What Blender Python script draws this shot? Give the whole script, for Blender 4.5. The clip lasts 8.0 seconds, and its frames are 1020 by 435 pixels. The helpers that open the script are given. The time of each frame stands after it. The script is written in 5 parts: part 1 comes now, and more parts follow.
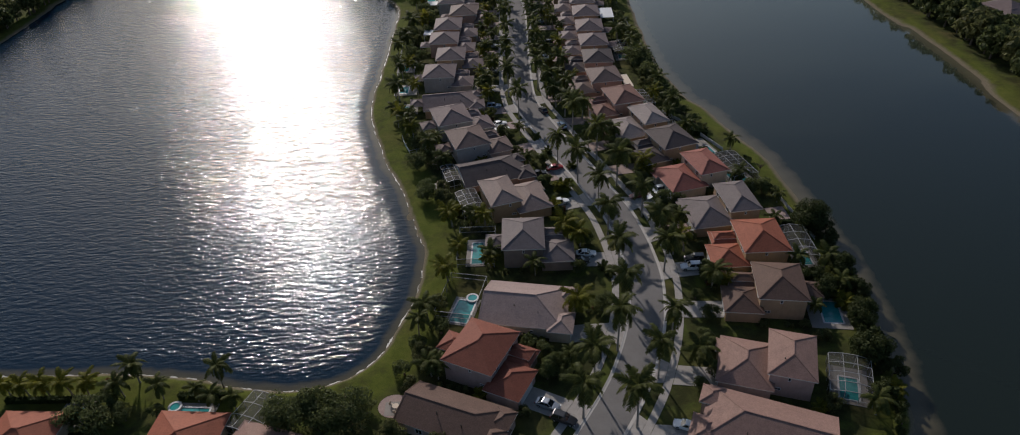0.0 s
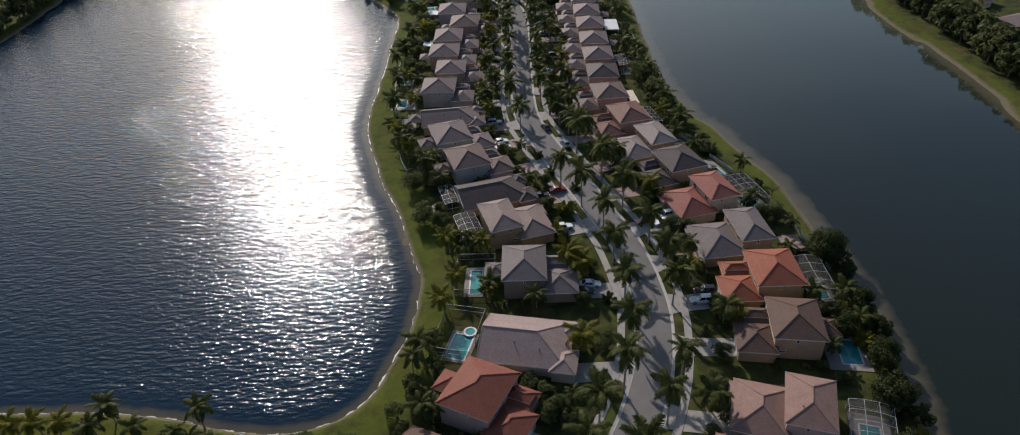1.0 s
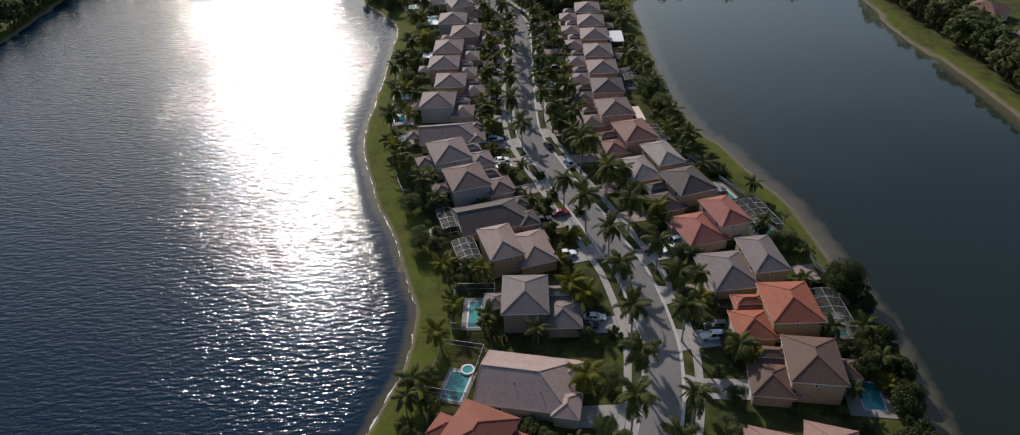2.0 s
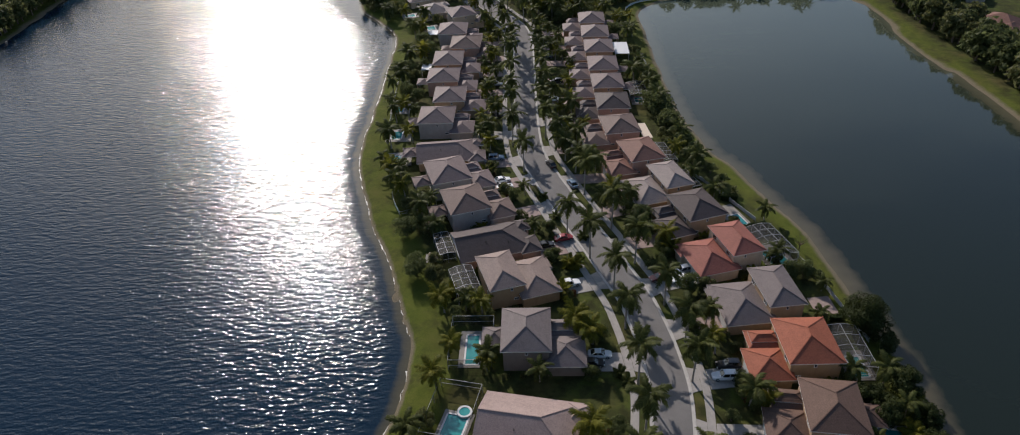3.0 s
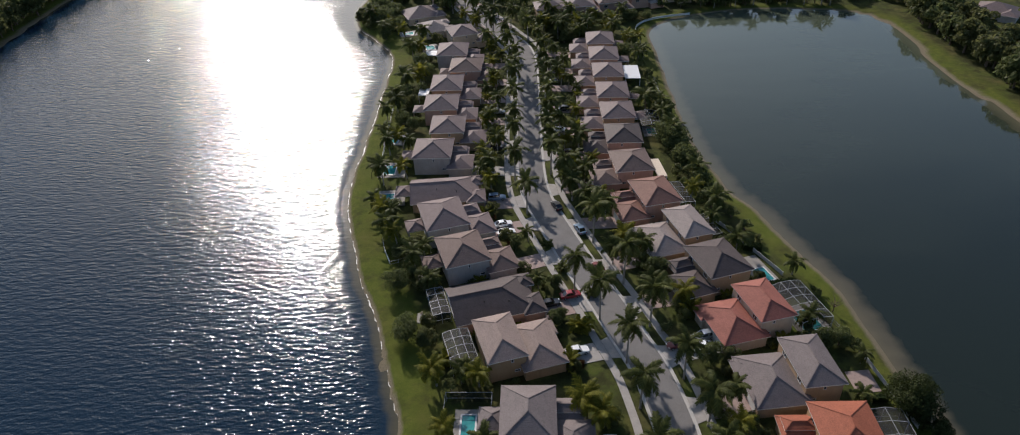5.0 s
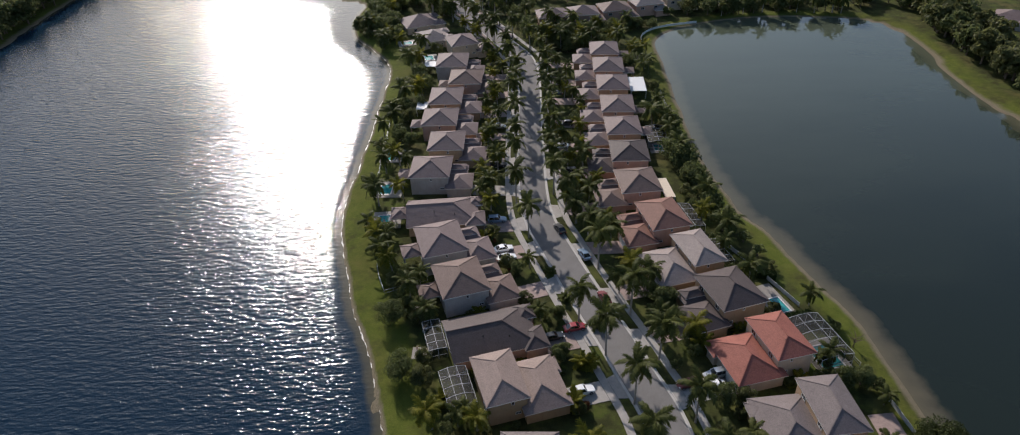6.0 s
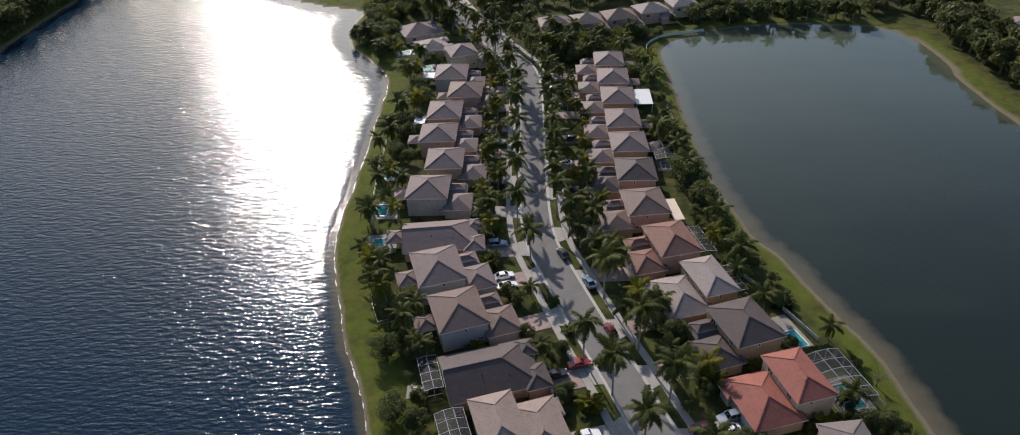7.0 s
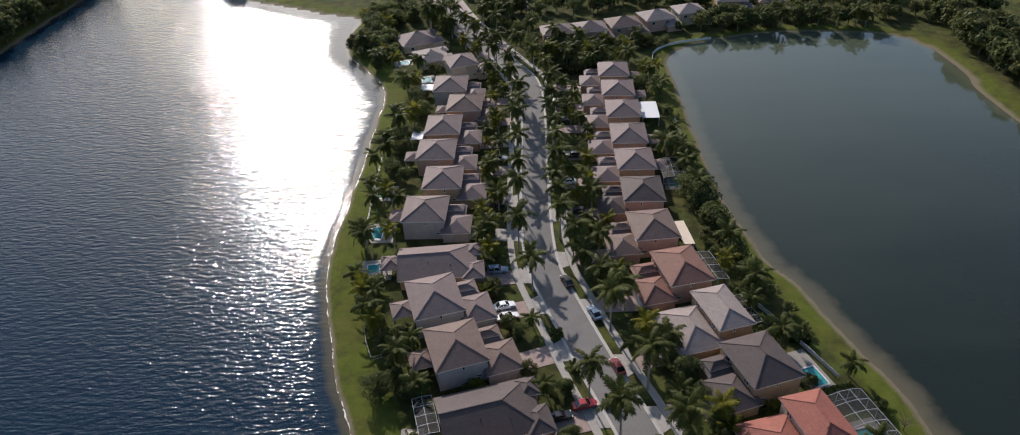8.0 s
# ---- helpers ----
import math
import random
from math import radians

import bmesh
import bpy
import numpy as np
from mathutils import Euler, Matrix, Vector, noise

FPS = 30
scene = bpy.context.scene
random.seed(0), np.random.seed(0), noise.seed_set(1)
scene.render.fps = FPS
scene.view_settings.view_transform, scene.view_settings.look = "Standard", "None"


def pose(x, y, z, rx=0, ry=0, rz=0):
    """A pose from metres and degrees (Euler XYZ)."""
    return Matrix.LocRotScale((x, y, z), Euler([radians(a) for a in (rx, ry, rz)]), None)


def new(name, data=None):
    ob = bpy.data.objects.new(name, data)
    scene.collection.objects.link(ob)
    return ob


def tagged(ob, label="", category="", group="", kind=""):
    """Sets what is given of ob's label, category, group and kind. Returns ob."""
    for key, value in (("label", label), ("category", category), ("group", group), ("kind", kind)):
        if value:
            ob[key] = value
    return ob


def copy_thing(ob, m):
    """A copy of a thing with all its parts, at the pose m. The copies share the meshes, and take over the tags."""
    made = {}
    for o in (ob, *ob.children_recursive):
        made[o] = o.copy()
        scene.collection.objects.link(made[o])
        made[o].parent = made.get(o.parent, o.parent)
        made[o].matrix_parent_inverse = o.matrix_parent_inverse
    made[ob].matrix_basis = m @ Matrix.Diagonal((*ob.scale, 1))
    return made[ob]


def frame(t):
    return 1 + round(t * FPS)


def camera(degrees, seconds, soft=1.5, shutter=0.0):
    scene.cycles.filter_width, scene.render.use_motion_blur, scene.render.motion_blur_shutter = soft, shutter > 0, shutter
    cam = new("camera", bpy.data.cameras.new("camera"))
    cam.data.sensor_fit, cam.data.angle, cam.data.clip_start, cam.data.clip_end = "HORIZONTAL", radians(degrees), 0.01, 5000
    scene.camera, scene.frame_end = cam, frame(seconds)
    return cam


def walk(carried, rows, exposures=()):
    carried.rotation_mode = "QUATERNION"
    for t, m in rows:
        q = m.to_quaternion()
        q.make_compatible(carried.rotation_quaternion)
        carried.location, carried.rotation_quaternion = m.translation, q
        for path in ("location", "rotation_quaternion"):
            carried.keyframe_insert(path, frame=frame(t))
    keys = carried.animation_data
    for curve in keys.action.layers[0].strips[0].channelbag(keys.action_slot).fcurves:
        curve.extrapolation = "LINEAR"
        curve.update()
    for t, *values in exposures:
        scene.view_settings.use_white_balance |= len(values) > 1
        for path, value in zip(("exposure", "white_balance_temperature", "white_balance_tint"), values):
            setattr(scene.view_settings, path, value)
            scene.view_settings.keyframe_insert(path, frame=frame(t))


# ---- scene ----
import functools

# ---- camera and its flight ----
cam = camera(70.0, 8.0, soft=1.0)
FLIGHT = [
    (0.0, 0.000, 0.000, 102.000, -1.638, -34.506, 2.656),
    (0.5, 0.098, 4.913, 101.989, -1.488, -34.403, 2.463),
    (1.0, 0.209, 9.843, 101.978, -1.345, -34.309, 2.294),
    (1.5, 0.334, 14.790, 101.967, -1.207, -34.222, 2.148),
    (2.0, 0.472, 19.754, 101.956, -1.076, -34.144, 2.026),
    (2.5, 0.623, 24.734, 101.946, -0.952, -34.074, 1.926),
    (3.0, 0.787, 29.731, 101.935, -0.833, -34.012, 1.850),
    (3.5, 0.964, 34.744, 101.924, -0.721, -33.959, 1.798),
    (4.0, 1.155, 39.775, 101.913, -0.616, -33.913, 1.768),
    (4.5, 1.359, 44.822, 101.902, -0.517, -33.876, 1.762),
    (5.0, 1.576, 49.885, 101.891, -0.424, -33.847, 1.780),
    (5.5, 1.807, 54.966, 101.880, -0.337, -33.825, 1.820),
    (6.0, 2.051, 60.063, 101.869, -0.257, -33.813, 1.884),
    (6.5, 2.308, 65.177, 101.858, -0.183, -33.808, 1.971),
    (7.0, 2.578, 70.307, 101.848, -0.116, -33.811, 2.082),
    (7.5, 2.861, 75.455, 101.837, -0.055, -33.823, 2.216),
    (8.0, 3.158, 80.619, 101.826, -0.000, -33.842, 2.373),
]
walk(cam, [(t, pose(x, y, z, 90 + pitch, roll, yaw)) for t, x, y, z, yaw, pitch, roll in FLIGHT],
     [(t, e, 5980, 9) for t, e in ((0.0, -0.62), (0.7, -0.35), (1.5, -0.18), (3.5, -0.09), (5.5, 0.05), (8.0, 0.19))])

# ---- sky and sun ----
SUN_AZ, SUN_EL = -18.4, 28.0      # degrees from +y towards +x, and above the horizon
world = bpy.data.worlds.new("sky")
scene.world = world
world.use_nodes = True
wn = world.node_tree.nodes
sky = wn.new("ShaderNodeTexSky")
sky.sky_type, sky.sun_disc = "NISHITA", False
sky.sun_elevation, sky.sun_rotation = radians(SUN_EL), radians(SUN_AZ)
sky.air_density, sky.dust_density, sky.ozone_density = 1.0, 1.9, 1.9
wn["Background"].inputs["Strength"].default_value = 0.115
world.node_tree.links.new(sky.outputs[0], wn["Background"].inputs["Color"])
sun = new("sun", bpy.data.lights.new("sun", "SUN"))
sun.data.energy, sun.data.angle, sun.data.color = 4.9, radians(0.53), (1.0, 0.865, 0.76)
el, az = radians(SUN_EL), radians(SUN_AZ)
sun_dir = Vector((math.sin(az) * math.cos(el), math.cos(az) * math.cos(el), math.sin(el)))
sun.matrix_world = Matrix.Translation(sun_dir * 300) @ sun_dir.to_track_quat("Z", "Y").to_matrix().to_4x4()


# ---- materials ----
class Mat:
    """A small builder round one node material."""

    def __init__(self, name, rough=0.8, metal=0.0, spec=0.5):
        self.m = bpy.data.materials.new(name)
        self.m.use_nodes = True
        self.t = self.m.node_tree
        self.b = self.t.nodes["Principled BSDF"]
        self.b.inputs["Roughness"].default_value = rough
        self.b.inputs["Metallic"].default_value = metal
        self.b.inputs["Specular IOR Level"].default_value = spec

    def node(self, kind, **values):
        n = self.t.nodes.new(kind)
        for k, v in values.items():
            n.inputs[k].default_value = v
        return n

    def link(self, a, b):
        self.t.links.new(a, b)

    def where(self, world_space=True, scale=(1, 1, 1), turn=0.0):
        if world_space:
            src = self.t.nodes.new("ShaderNodeNewGeometry").outputs["Position"]
        else:
            src = self.t.nodes.new("ShaderNodeTexCoord").outputs["Object"]
        mp = self.t.nodes.new("ShaderNodeMapping")
        mp.inputs["Scale"].default_value = scale
        mp.inputs["Rotation"].default_value = (0, 0, radians(turn))
        self.link(src, mp.inputs[0])
        return mp.outputs[0]

    def noise(self, at, scale, detail=4.0, rough=0.55):
        n = self.node("ShaderNodeTexNoise", Scale=scale, Detail=detail, Roughness=rough)
        self.link(at, n.inputs["Vector"])
        return n.outputs["Fac"]

    def ramp(self, fac, stops):
        r = self.t.nodes.new("ShaderNodeValToRGB")
        e = r.color_ramp.elements
        while len(e) < len(stops):
            e.new(0.5)
        for k, (at, c) in zip(e, stops):
            k.position, k.color = at, (*c, 1) if len(c) == 3 else c
        self.link(fac, r.inputs[0])
        return r.outputs[0]

    def mix(self, fac, a, b, how="MIX"):
        n = self.t.nodes.new("ShaderNodeMix")
        n.data_type, n.blend_type = "RGBA", how
        for slot, v in ((0, fac), (6, a), (7, b)):
            if isinstance(v, (int, float)):
                n.inputs[slot].default_value = v
            elif isinstance(v, tuple):
                n.inputs[slot].default_value = (*v, 1)
            else:
                self.link(v, n.inputs[slot])
        return n.outputs[2]

    def math(self, op, a, b=0.0, c=0.0):
        n = self.t.nodes.new("ShaderNodeMath")
        n.operation = op
        for i, v in enumerate((a, b, c)):
            if isinstance(v, (int, float)):
                n.inputs[i].default_value = v
            else:
                self.link(v, n.inputs[i])
        return n.outputs[0]

    def random(self):
        return self.t.nodes.new("ShaderNodeObjectInfo").outputs["Random"]

    def island(self):
        return self.t.nodes.new("ShaderNodeNewGeometry").outputs["Random Per Island"]

    def colour(self, c):
        if isinstance(c, tuple):
            self.b.inputs["Base Color"].default_value = (*c, 1)
        else:
            self.link(c, self.b.inputs["Base Color"])
        return self

    def bump(self, height, strength=0.5, distance=0.02):
        n = self.node("ShaderNodeBump", Strength=strength, Distance=distance)
        self.link(height, n.inputs["Height"])
        self.link(n.outputs[0], self.b.inputs["Normal"])
        return self


def scaled(c, k):
    return tuple(min(1.0, v * k) for v in c)


def plain(name, c, rough=0.7, vary=0.25, scale=3.0, metal=0.0, spec=0.25):
    m = Mat(name, rough, metal, spec)
    at = m.where()
    f = m.mix(0.5, m.noise(at, scale), m.noise(at, scale * 9))
    m.colour(m.ramp(f, [(0.3, scaled(c, 1 - vary)), (0.7, scaled(c, 1 + vary))]))
    return m.m


def roof_tile(name, c):
    """Concrete roof tile: blotchy weathering, a shade per course and the S-profile running down the slope."""
    m = Mat(name, 0.7, 0.0, 0.15)
    at = m.where()
    big = m.noise(at, 0.35, 5, 0.6)
    fine = m.noise(at, 5.0, 3, 0.6)
    blot = m.noise(at, 0.9, 6, 0.68)
    base = m.ramp(big, [(0.3, scaled(c, 0.72)), (0.5, c), (0.72, scaled(c, 1.24))])
    base = m.mix(0.4, base, m.ramp(blot, [(0.34, scaled(c, 0.55)), (0.52, c), (0.68, scaled(c, 1.42))]))
    base = m.mix(0.5, base, m.ramp(fine, [(0.32, scaled(c, 0.62)), (0.66, scaled(c, 1.38))]))
    courses = m.noise(m.where(scale=(0.25, 0.25, 6.4)), 1.0, 2, 0.5)
    base = m.mix(0.11, base, m.ramp(courses, [(0.3, scaled(c, 0.66)), (0.7, scaled(c, 1.32))]))
    streak = m.noise(m.where(scale=(1.4, 1.4, 0.25)), 1.3, 5, 0.7)
    base = m.mix(m.ramp(streak, [(0.56, (0, 0, 0)), (0.78, (0.55, 0.55, 0.55))]), base, scaled(c, 0.45))
    m.colour(base)
    m.bump(fine, 0.4, 0.03)
    return m.m


def stucco(name, c):
    m = Mat(name, 0.85, 0.0, 0.3)
    at = m.where()
    base = m.ramp(m.noise(at, 0.6, 5), [(0.3, scaled(c, 0.86)), (0.7, scaled(c, 1.06))])
    stain = m.noise(m.where(scale=(1.6, 1.6, 0.3)), 1.1, 5, 0.7)
    base = m.mix(m.ramp(stain, [(0.5, (0, 0, 0)), (0.8, (0.5, 0.5, 0.5))]), base, scaled(c, 0.62))
    m.colour(base)
    m.bump(m.noise(at, 30, 2), 0.35, 0.02)
    return m.m


def leafy(name, dark, light, rough=0.5, through_light=0.25, tint=0.35):
    m = Mat(name, rough + 0.1, 0.0, 0.08)
    f = m.math("ADD", m.math("MULTIPLY", m.island(), 0.65), m.math("MULTIPLY", m.random(), tint))
    c = m.ramp(f, [(0.0, dark), (0.55, tuple((a + b) / 2 for a, b in zip(dark, light))), (1.0, light)])
    m.colour(c)
    tr = m.t.nodes.new("ShaderNodeBsdfTranslucent")
    m.link(c, tr.inputs["Color"])
    mx = m.node("ShaderNodeMixShader", Fac=through_light)
    out = m.t.nodes["Material Output"]
    m.link(m.b.outputs[0], mx.inputs[1])
    m.link(tr.outputs[0], mx.inputs[2])
    m.link(mx.outputs[0], out.inputs["Surface"])
    return m.m


def water(name, deep, shallow, shelf, rough, swell, ripple, big, lee_width, ior=1.333, silt_haze=None):
    """Lake water: cloudy colour by depth, short wind waves with long crests, ripples on them, and a sheltered rim."""
    m = Mat(name, rough, 0.0, 0.5)
    m.b.inputs["IOR"].default_value = ior
    a = m.t.nodes.new("ShaderNodeAttribute")
    a.attribute_name = "depth"
    at = m.where()
    sep = m.t.nodes.new("ShaderNodeSeparateXYZ")
    m.link(at, sep.inputs[0])
    d = m.math("ADD", a.outputs["Fac"], m.math("MULTIPLY", m.math("SUBTRACT", m.noise(at, 0.25, 5), 0.5), shelf * 0.9))
    f = m.math("DIVIDE", d, shelf)
    body = m.ramp(f, [(0.0, shallow), (0.55, tuple((2 * s + e) / 3 for s, e in zip(shallow, deep))), (1.0, deep)])
    if silt_haze:                      # turbid streaks, plus far haze and sky reflection painted into the northern colour
        northing = m.math("ADD", sep.outputs["Y"], m.math("MULTIPLY", m.noise(m.where(scale=(0.4, 1, 1)), 0.03, 5, 0.6), 70.0))
        body = m.mix(m.ramp(m.math("DIVIDE", northing, 400.0), [(0.55, (0, 0, 0)), (1.0, (1, 1, 1))]), body, silt_haze)
    m.colour(body)
    n1 = m.noise(m.where(scale=(0.36, 1.0, 1), turn=7), 1.15, 1.0, 0.5)
    n2 = m.noise(m.where(scale=(1.0, 0.8, 1), turn=-12), 2.3, 1.5, 0.5)
    n3 = m.mix(0.45, m.noise(at, 0.035, 2, 0.5), m.noise(m.where(scale=(0.5, 1, 1)), 0.22, 2, 0.5))
    h = m.math("ADD", m.math("MULTIPLY", n1, swell), m.math("MULTIPLY", n2, ripple))
    gust = m.ramp(n3, [(0.35, (1 - big,) * 3), (0.65, (1.0,) * 3)])
    ragged = m.math("ADD", a.outputs["Fac"], m.math("MULTIPLY", m.math("SUBTRACT", m.noise(at, 0.16, 4, 0.6), 0.5), 3.0))
    rim = m.node("ShaderNodeMapRange", **{"From Min": 300.0, "From Max": 360.0, "To Min": lee_width, "To Max": lee_width * 2.4})
    m.link(sep.outputs["Y"], rim.inputs["Value"])
    lee = m.ramp(m.math("DIVIDE", ragged, rim.outputs[0]), [(0.35, (0.18,) * 3), (1.0, (1.0,) * 3)])
    m.bump(m.math("MULTIPLY", m.math("MULTIPLY", h, gust), lee), 1.0, 1.0)
    return m.m


ROOF = {k: roof_tile("roof_tile_" + k, c) for k, c in dict(
    orange=(0.275, 0.092, 0.052), red=(0.262, 0.100, 0.074), russet=(0.196, 0.105, 0.080), grey=(0.165, 0.137, 0.129),
    light=(0.255, 0.211, 0.190), warm=(0.240, 0.182, 0.155), brown=(0.160, 0.113, 0.095), dark=(0.090, 0.071, 0.066),
    pink=(0.245, 0.153, 0.122), mauve=(0.180, 0.136, 0.126), blush=(0.31, 0.232, 0.202), terracotta=(0.205, 0.071, 0.045), umber=(0.126, 0.079, 0.059)).items()}
WALL = {k: stucco("stucco_" + k, c) for k, c in dict(
    white=(0.380, 0.343, 0.308), cream=(0.480, 0.395, 0.295), tan=(0.360, 0.252, 0.155), ochre=(0.34, 0.235, 0.130),
    salmon=(0.43, 0.275, 0.208), grey=(0.205, 0.168, 0.138), rose=(0.400, 0.300, 0.260)).items()}
TRIM = plain("painted_trim", (0.62, 0.58, 0.53), 0.6, 0.12)
WHITE = plain("white_aluminium", (0.55, 0.55, 0.54), 0.45, 0.08)
CAGE = plain("pale_aluminium", (0.36, 0.36, 0.355), 0.4, 0.1)
BRONZE = plain("grey_aluminium", (0.30, 0.30, 0.295), 0.4, 0.1)
CONCRETE = plain("concrete", (0.32, 0.295, 0.265), 0.85, 0.2, 0.8)
KERB = plain("kerb_concrete", (0.42, 0.395, 0.36), 0.85, 0.15, 1.2)
PAVER = plain("driveway_paver", (0.30, 0.225, 0.195), 0.85, 0.25, 1.5)
DECK = plain("pool_deck", (0.25, 0.228, 0.20), 0.8, 0.15, 1.0)
ASPHALT = Mat("asphalt", 0.9, 0.0, 0.2)
_at = ASPHALT.where()
_c = ASPHALT.ramp(ASPHALT.noise(_at, 0.22, 6, 0.65), [(0.3, (0.145, 0.135, 0.126)), (0.7, (0.205, 0.193, 0.180))])
_c = ASPHALT.mix(0.4, _c, ASPHALT.ramp(ASPHALT.noise(_at, 9, 3), [(0.3, (0.115, 0.107, 0.10)), (0.7, (0.235, 0.222, 0.205))]))
ASPHALT.colour(_c).bump(ASPHALT.noise(_at, 25, 2), 0.3, 0.01)
ASPHALT = ASPHALT.m
TRUNK = plain("palm_bark", (0.30, 0.26, 0.22), 0.85, 0.3, 2.0)
BARK = plain("tree_bark", (0.14, 0.10, 0.075), 0.9, 0.35, 3.0)
FROND = leafy("palm_frond", (0.042, 0.053, 0.016), (0.136, 0.146, 0.038), 0.45, 0.48)
FROND_YELLOW = leafy("yellow_palm_frond", (0.068, 0.078, 0.010), (0.230, 0.212, 0.028), 0.5, 0.48)
LEAF = leafy("broad_leaf", (0.064, 0.080, 0.031), (0.158, 0.176, 0.064), 0.45, 0.5)
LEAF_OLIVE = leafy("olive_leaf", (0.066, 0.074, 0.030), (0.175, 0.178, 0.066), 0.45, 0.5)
LEAF_DARK = leafy("dense_dark_leaf", (0.026, 0.036, 0.012), (0.070, 0.082, 0.025), 0.5, 0.3)
LEAF_RED = leafy("reddish_leaf", (0.070, 0.030, 0.014), (0.17, 0.085, 0.034), 0.5)
HEDGE = leafy("hedge_leaf", (0.014, 0.025, 0.007), (0.038, 0.055, 0.014), 0.55)
GLASS = Mat("window_glass", 0.06, 0.0, 0.8).colour((0.02, 0.025, 0.03)).m
CARGLASS = Mat("car_glass", 0.05, 0.0, 0.9).colour((0.012, 0.014, 0.016)).m
TYRE = plain("tyre", (0.025, 0.025, 0.025), 0.8, 0.2)
ALLOY = plain("alloy", (0.45, 0.45, 0.46), 0.35, 0.1, metal=0.8)
FOAM_GLARE = plain("foam_wet_sand_and_glare", (0.50, 0.48, 0.42), 0.5, 0.2, 2.0)
LAMP_RED = plain("tail_lamp", (0.35, 0.02, 0.02), 0.25, 0.1)
LAMP_CLEAR = plain("head_lamp", (0.75, 0.75, 0.72), 0.15, 0.05)
VENT = plain("dark_louvre", (0.05, 0.045, 0.04), 0.6, 0.2)
COVER = plain("white_canvas", (0.62, 0.62, 0.61), 0.6, 0.08)
SAND_CLOTH = plain("beige_fabric", (0.62, 0.52, 0.40), 0.8, 0.15)
POOL = Mat("pool_water", 0.05, 0.0, 0.5)
_p = POOL.where()
POOL.colour(POOL.ramp(POOL.noise(_p, 0.5, 3), [(0.3, (0.03, 0.215, 0.215)), (0.7, (0.06, 0.32, 0.305))]))
POOL.bump(POOL.noise(_p, 2.0, 3), 0.4, 0.05)
POOL = POOL.m
SCREEN = Mat("insect_screen", 0.7)
SCREEN.colour((0.03, 0.03, 0.03))
_t = SCREEN.t.nodes.new("ShaderNodeBsdfTransparent")
_m = SCREEN.node("ShaderNodeMixShader", Fac=0.4)
SCREEN.link(_t.outputs[0], _m.inputs[1])
SCREEN.link(SCREEN.b.outputs[0], _m.inputs[2])
SCREEN.link(_m.outputs[0], SCREEN.t.nodes["Material Output"].inputs["Surface"])
SCREEN = SCREEN.m


def car_paint(name, c, metal=0.0):
    m = Mat(name, 0.28, metal, 0.5).colour(c)
    m.b.inputs["Coat Weight"].default_value = 0.3
    m.b.inputs["Coat Roughness"].default_value = 0.05
    return m.m


PAINT = dict(white=car_paint("white_paint", (0.82, 0.81, 0.79)), red=car_paint("red_paint", (0.30, 0.02, 0.025)),
             black=car_paint("black_paint", (0.018, 0.019, 0.022)), silver=car_paint("silver_paint", (0.38, 0.40, 0.43), 0.5),
             blue=car_paint("slate_blue_paint", (0.22, 0.30, 0.40), 0.3), maroon=car_paint("maroon_paint", (0.16, 0.025, 0.03)))

GROUND = Mat("grass_and_soil", 0.95, 0.0, 0.05)
_g = GROUND.where()
_big, _mid, _fin = GROUND.noise(_g, 0.05, 4), GROUND.noise(_g, 0.35, 5, 0.65), GROUND.noise(_g, 6.0, 3, 0.7)
_pat = GROUND.noise(_g, 0.16, 6, 0.7)
_grass = GROUND.ramp(_mid, [(0.25, (0.036, 0.052, 0.009)), (0.5, (0.080, 0.098, 0.016)), (0.75, (0.124, 0.124, 0.030))])
_grass = GROUND.mix(0.45, _grass, GROUND.ramp(_fin, [(0.3, (0.032, 0.044, 0.007)), (0.7, (0.140, 0.154, 0.028))]))
_grass = GROUND.mix(GROUND.ramp(_big, [(0.48, (0, 0, 0)), (0.75, (0.35,) * 3)]), _grass, (0.098, 0.070, 0.030))
_grass = GROUND.mix(GROUND.ramp(_pat, [(0.50, (0, 0, 0)), (0.66, (0.65,) * 3)]), _grass, (0.038, 0.034, 0.016))
_attr = GROUND.t.nodes.new("ShaderNodeAttribute")
_attr.attribute_name = "garden"
# dark yard tones: mulch and beds, plus house and palm shade in the colour
_yard = GROUND.ramp(GROUND.noise(_g, 0.22, 5, 0.65), [(0.40, (0.028, 0.031, 0.012)), (0.50, (0.050, 0.058, 0.018)), (0.60, (0.080, 0.106, 0.019))])
_yard = GROUND.mix(0.4, _yard, GROUND.ramp(_fin, [(0.3, (0.016, 0.022, 0.006)), (0.7, (0.085, 0.082, 0.030))]))
_yard = GROUND.mix(GROUND.ramp(GROUND.noise(_g, 0.11, 4, 0.6), [(0.52, (0, 0, 0)), (0.66, (0.6,) * 3)]), _yard, (0.105, 0.082, 0.036))
_grass = GROUND.mix(_attr.outputs["Fac"], _grass, _yard)
_sep = GROUND.t.nodes.new("ShaderNodeSeparateXYZ")
GROUND.link(_g, _sep.inputs[0])
_h = GROUND.math("ADD", _sep.outputs["Z"], GROUND.math("MULTIPLY", GROUND.math("SUBTRACT", _mid, 0.5), 0.35))
_bank = GROUND.ramp(GROUND.math("MULTIPLY_ADD", _h, 1.0, 0.8), [(0.36, (1, 1, 1)), (0.60, (0, 0, 0))])
_sand = GROUND.ramp(_fin, [(0.3, (0.105, 0.086, 0.053)), (0.7, (0.215, 0.183, 0.125))])
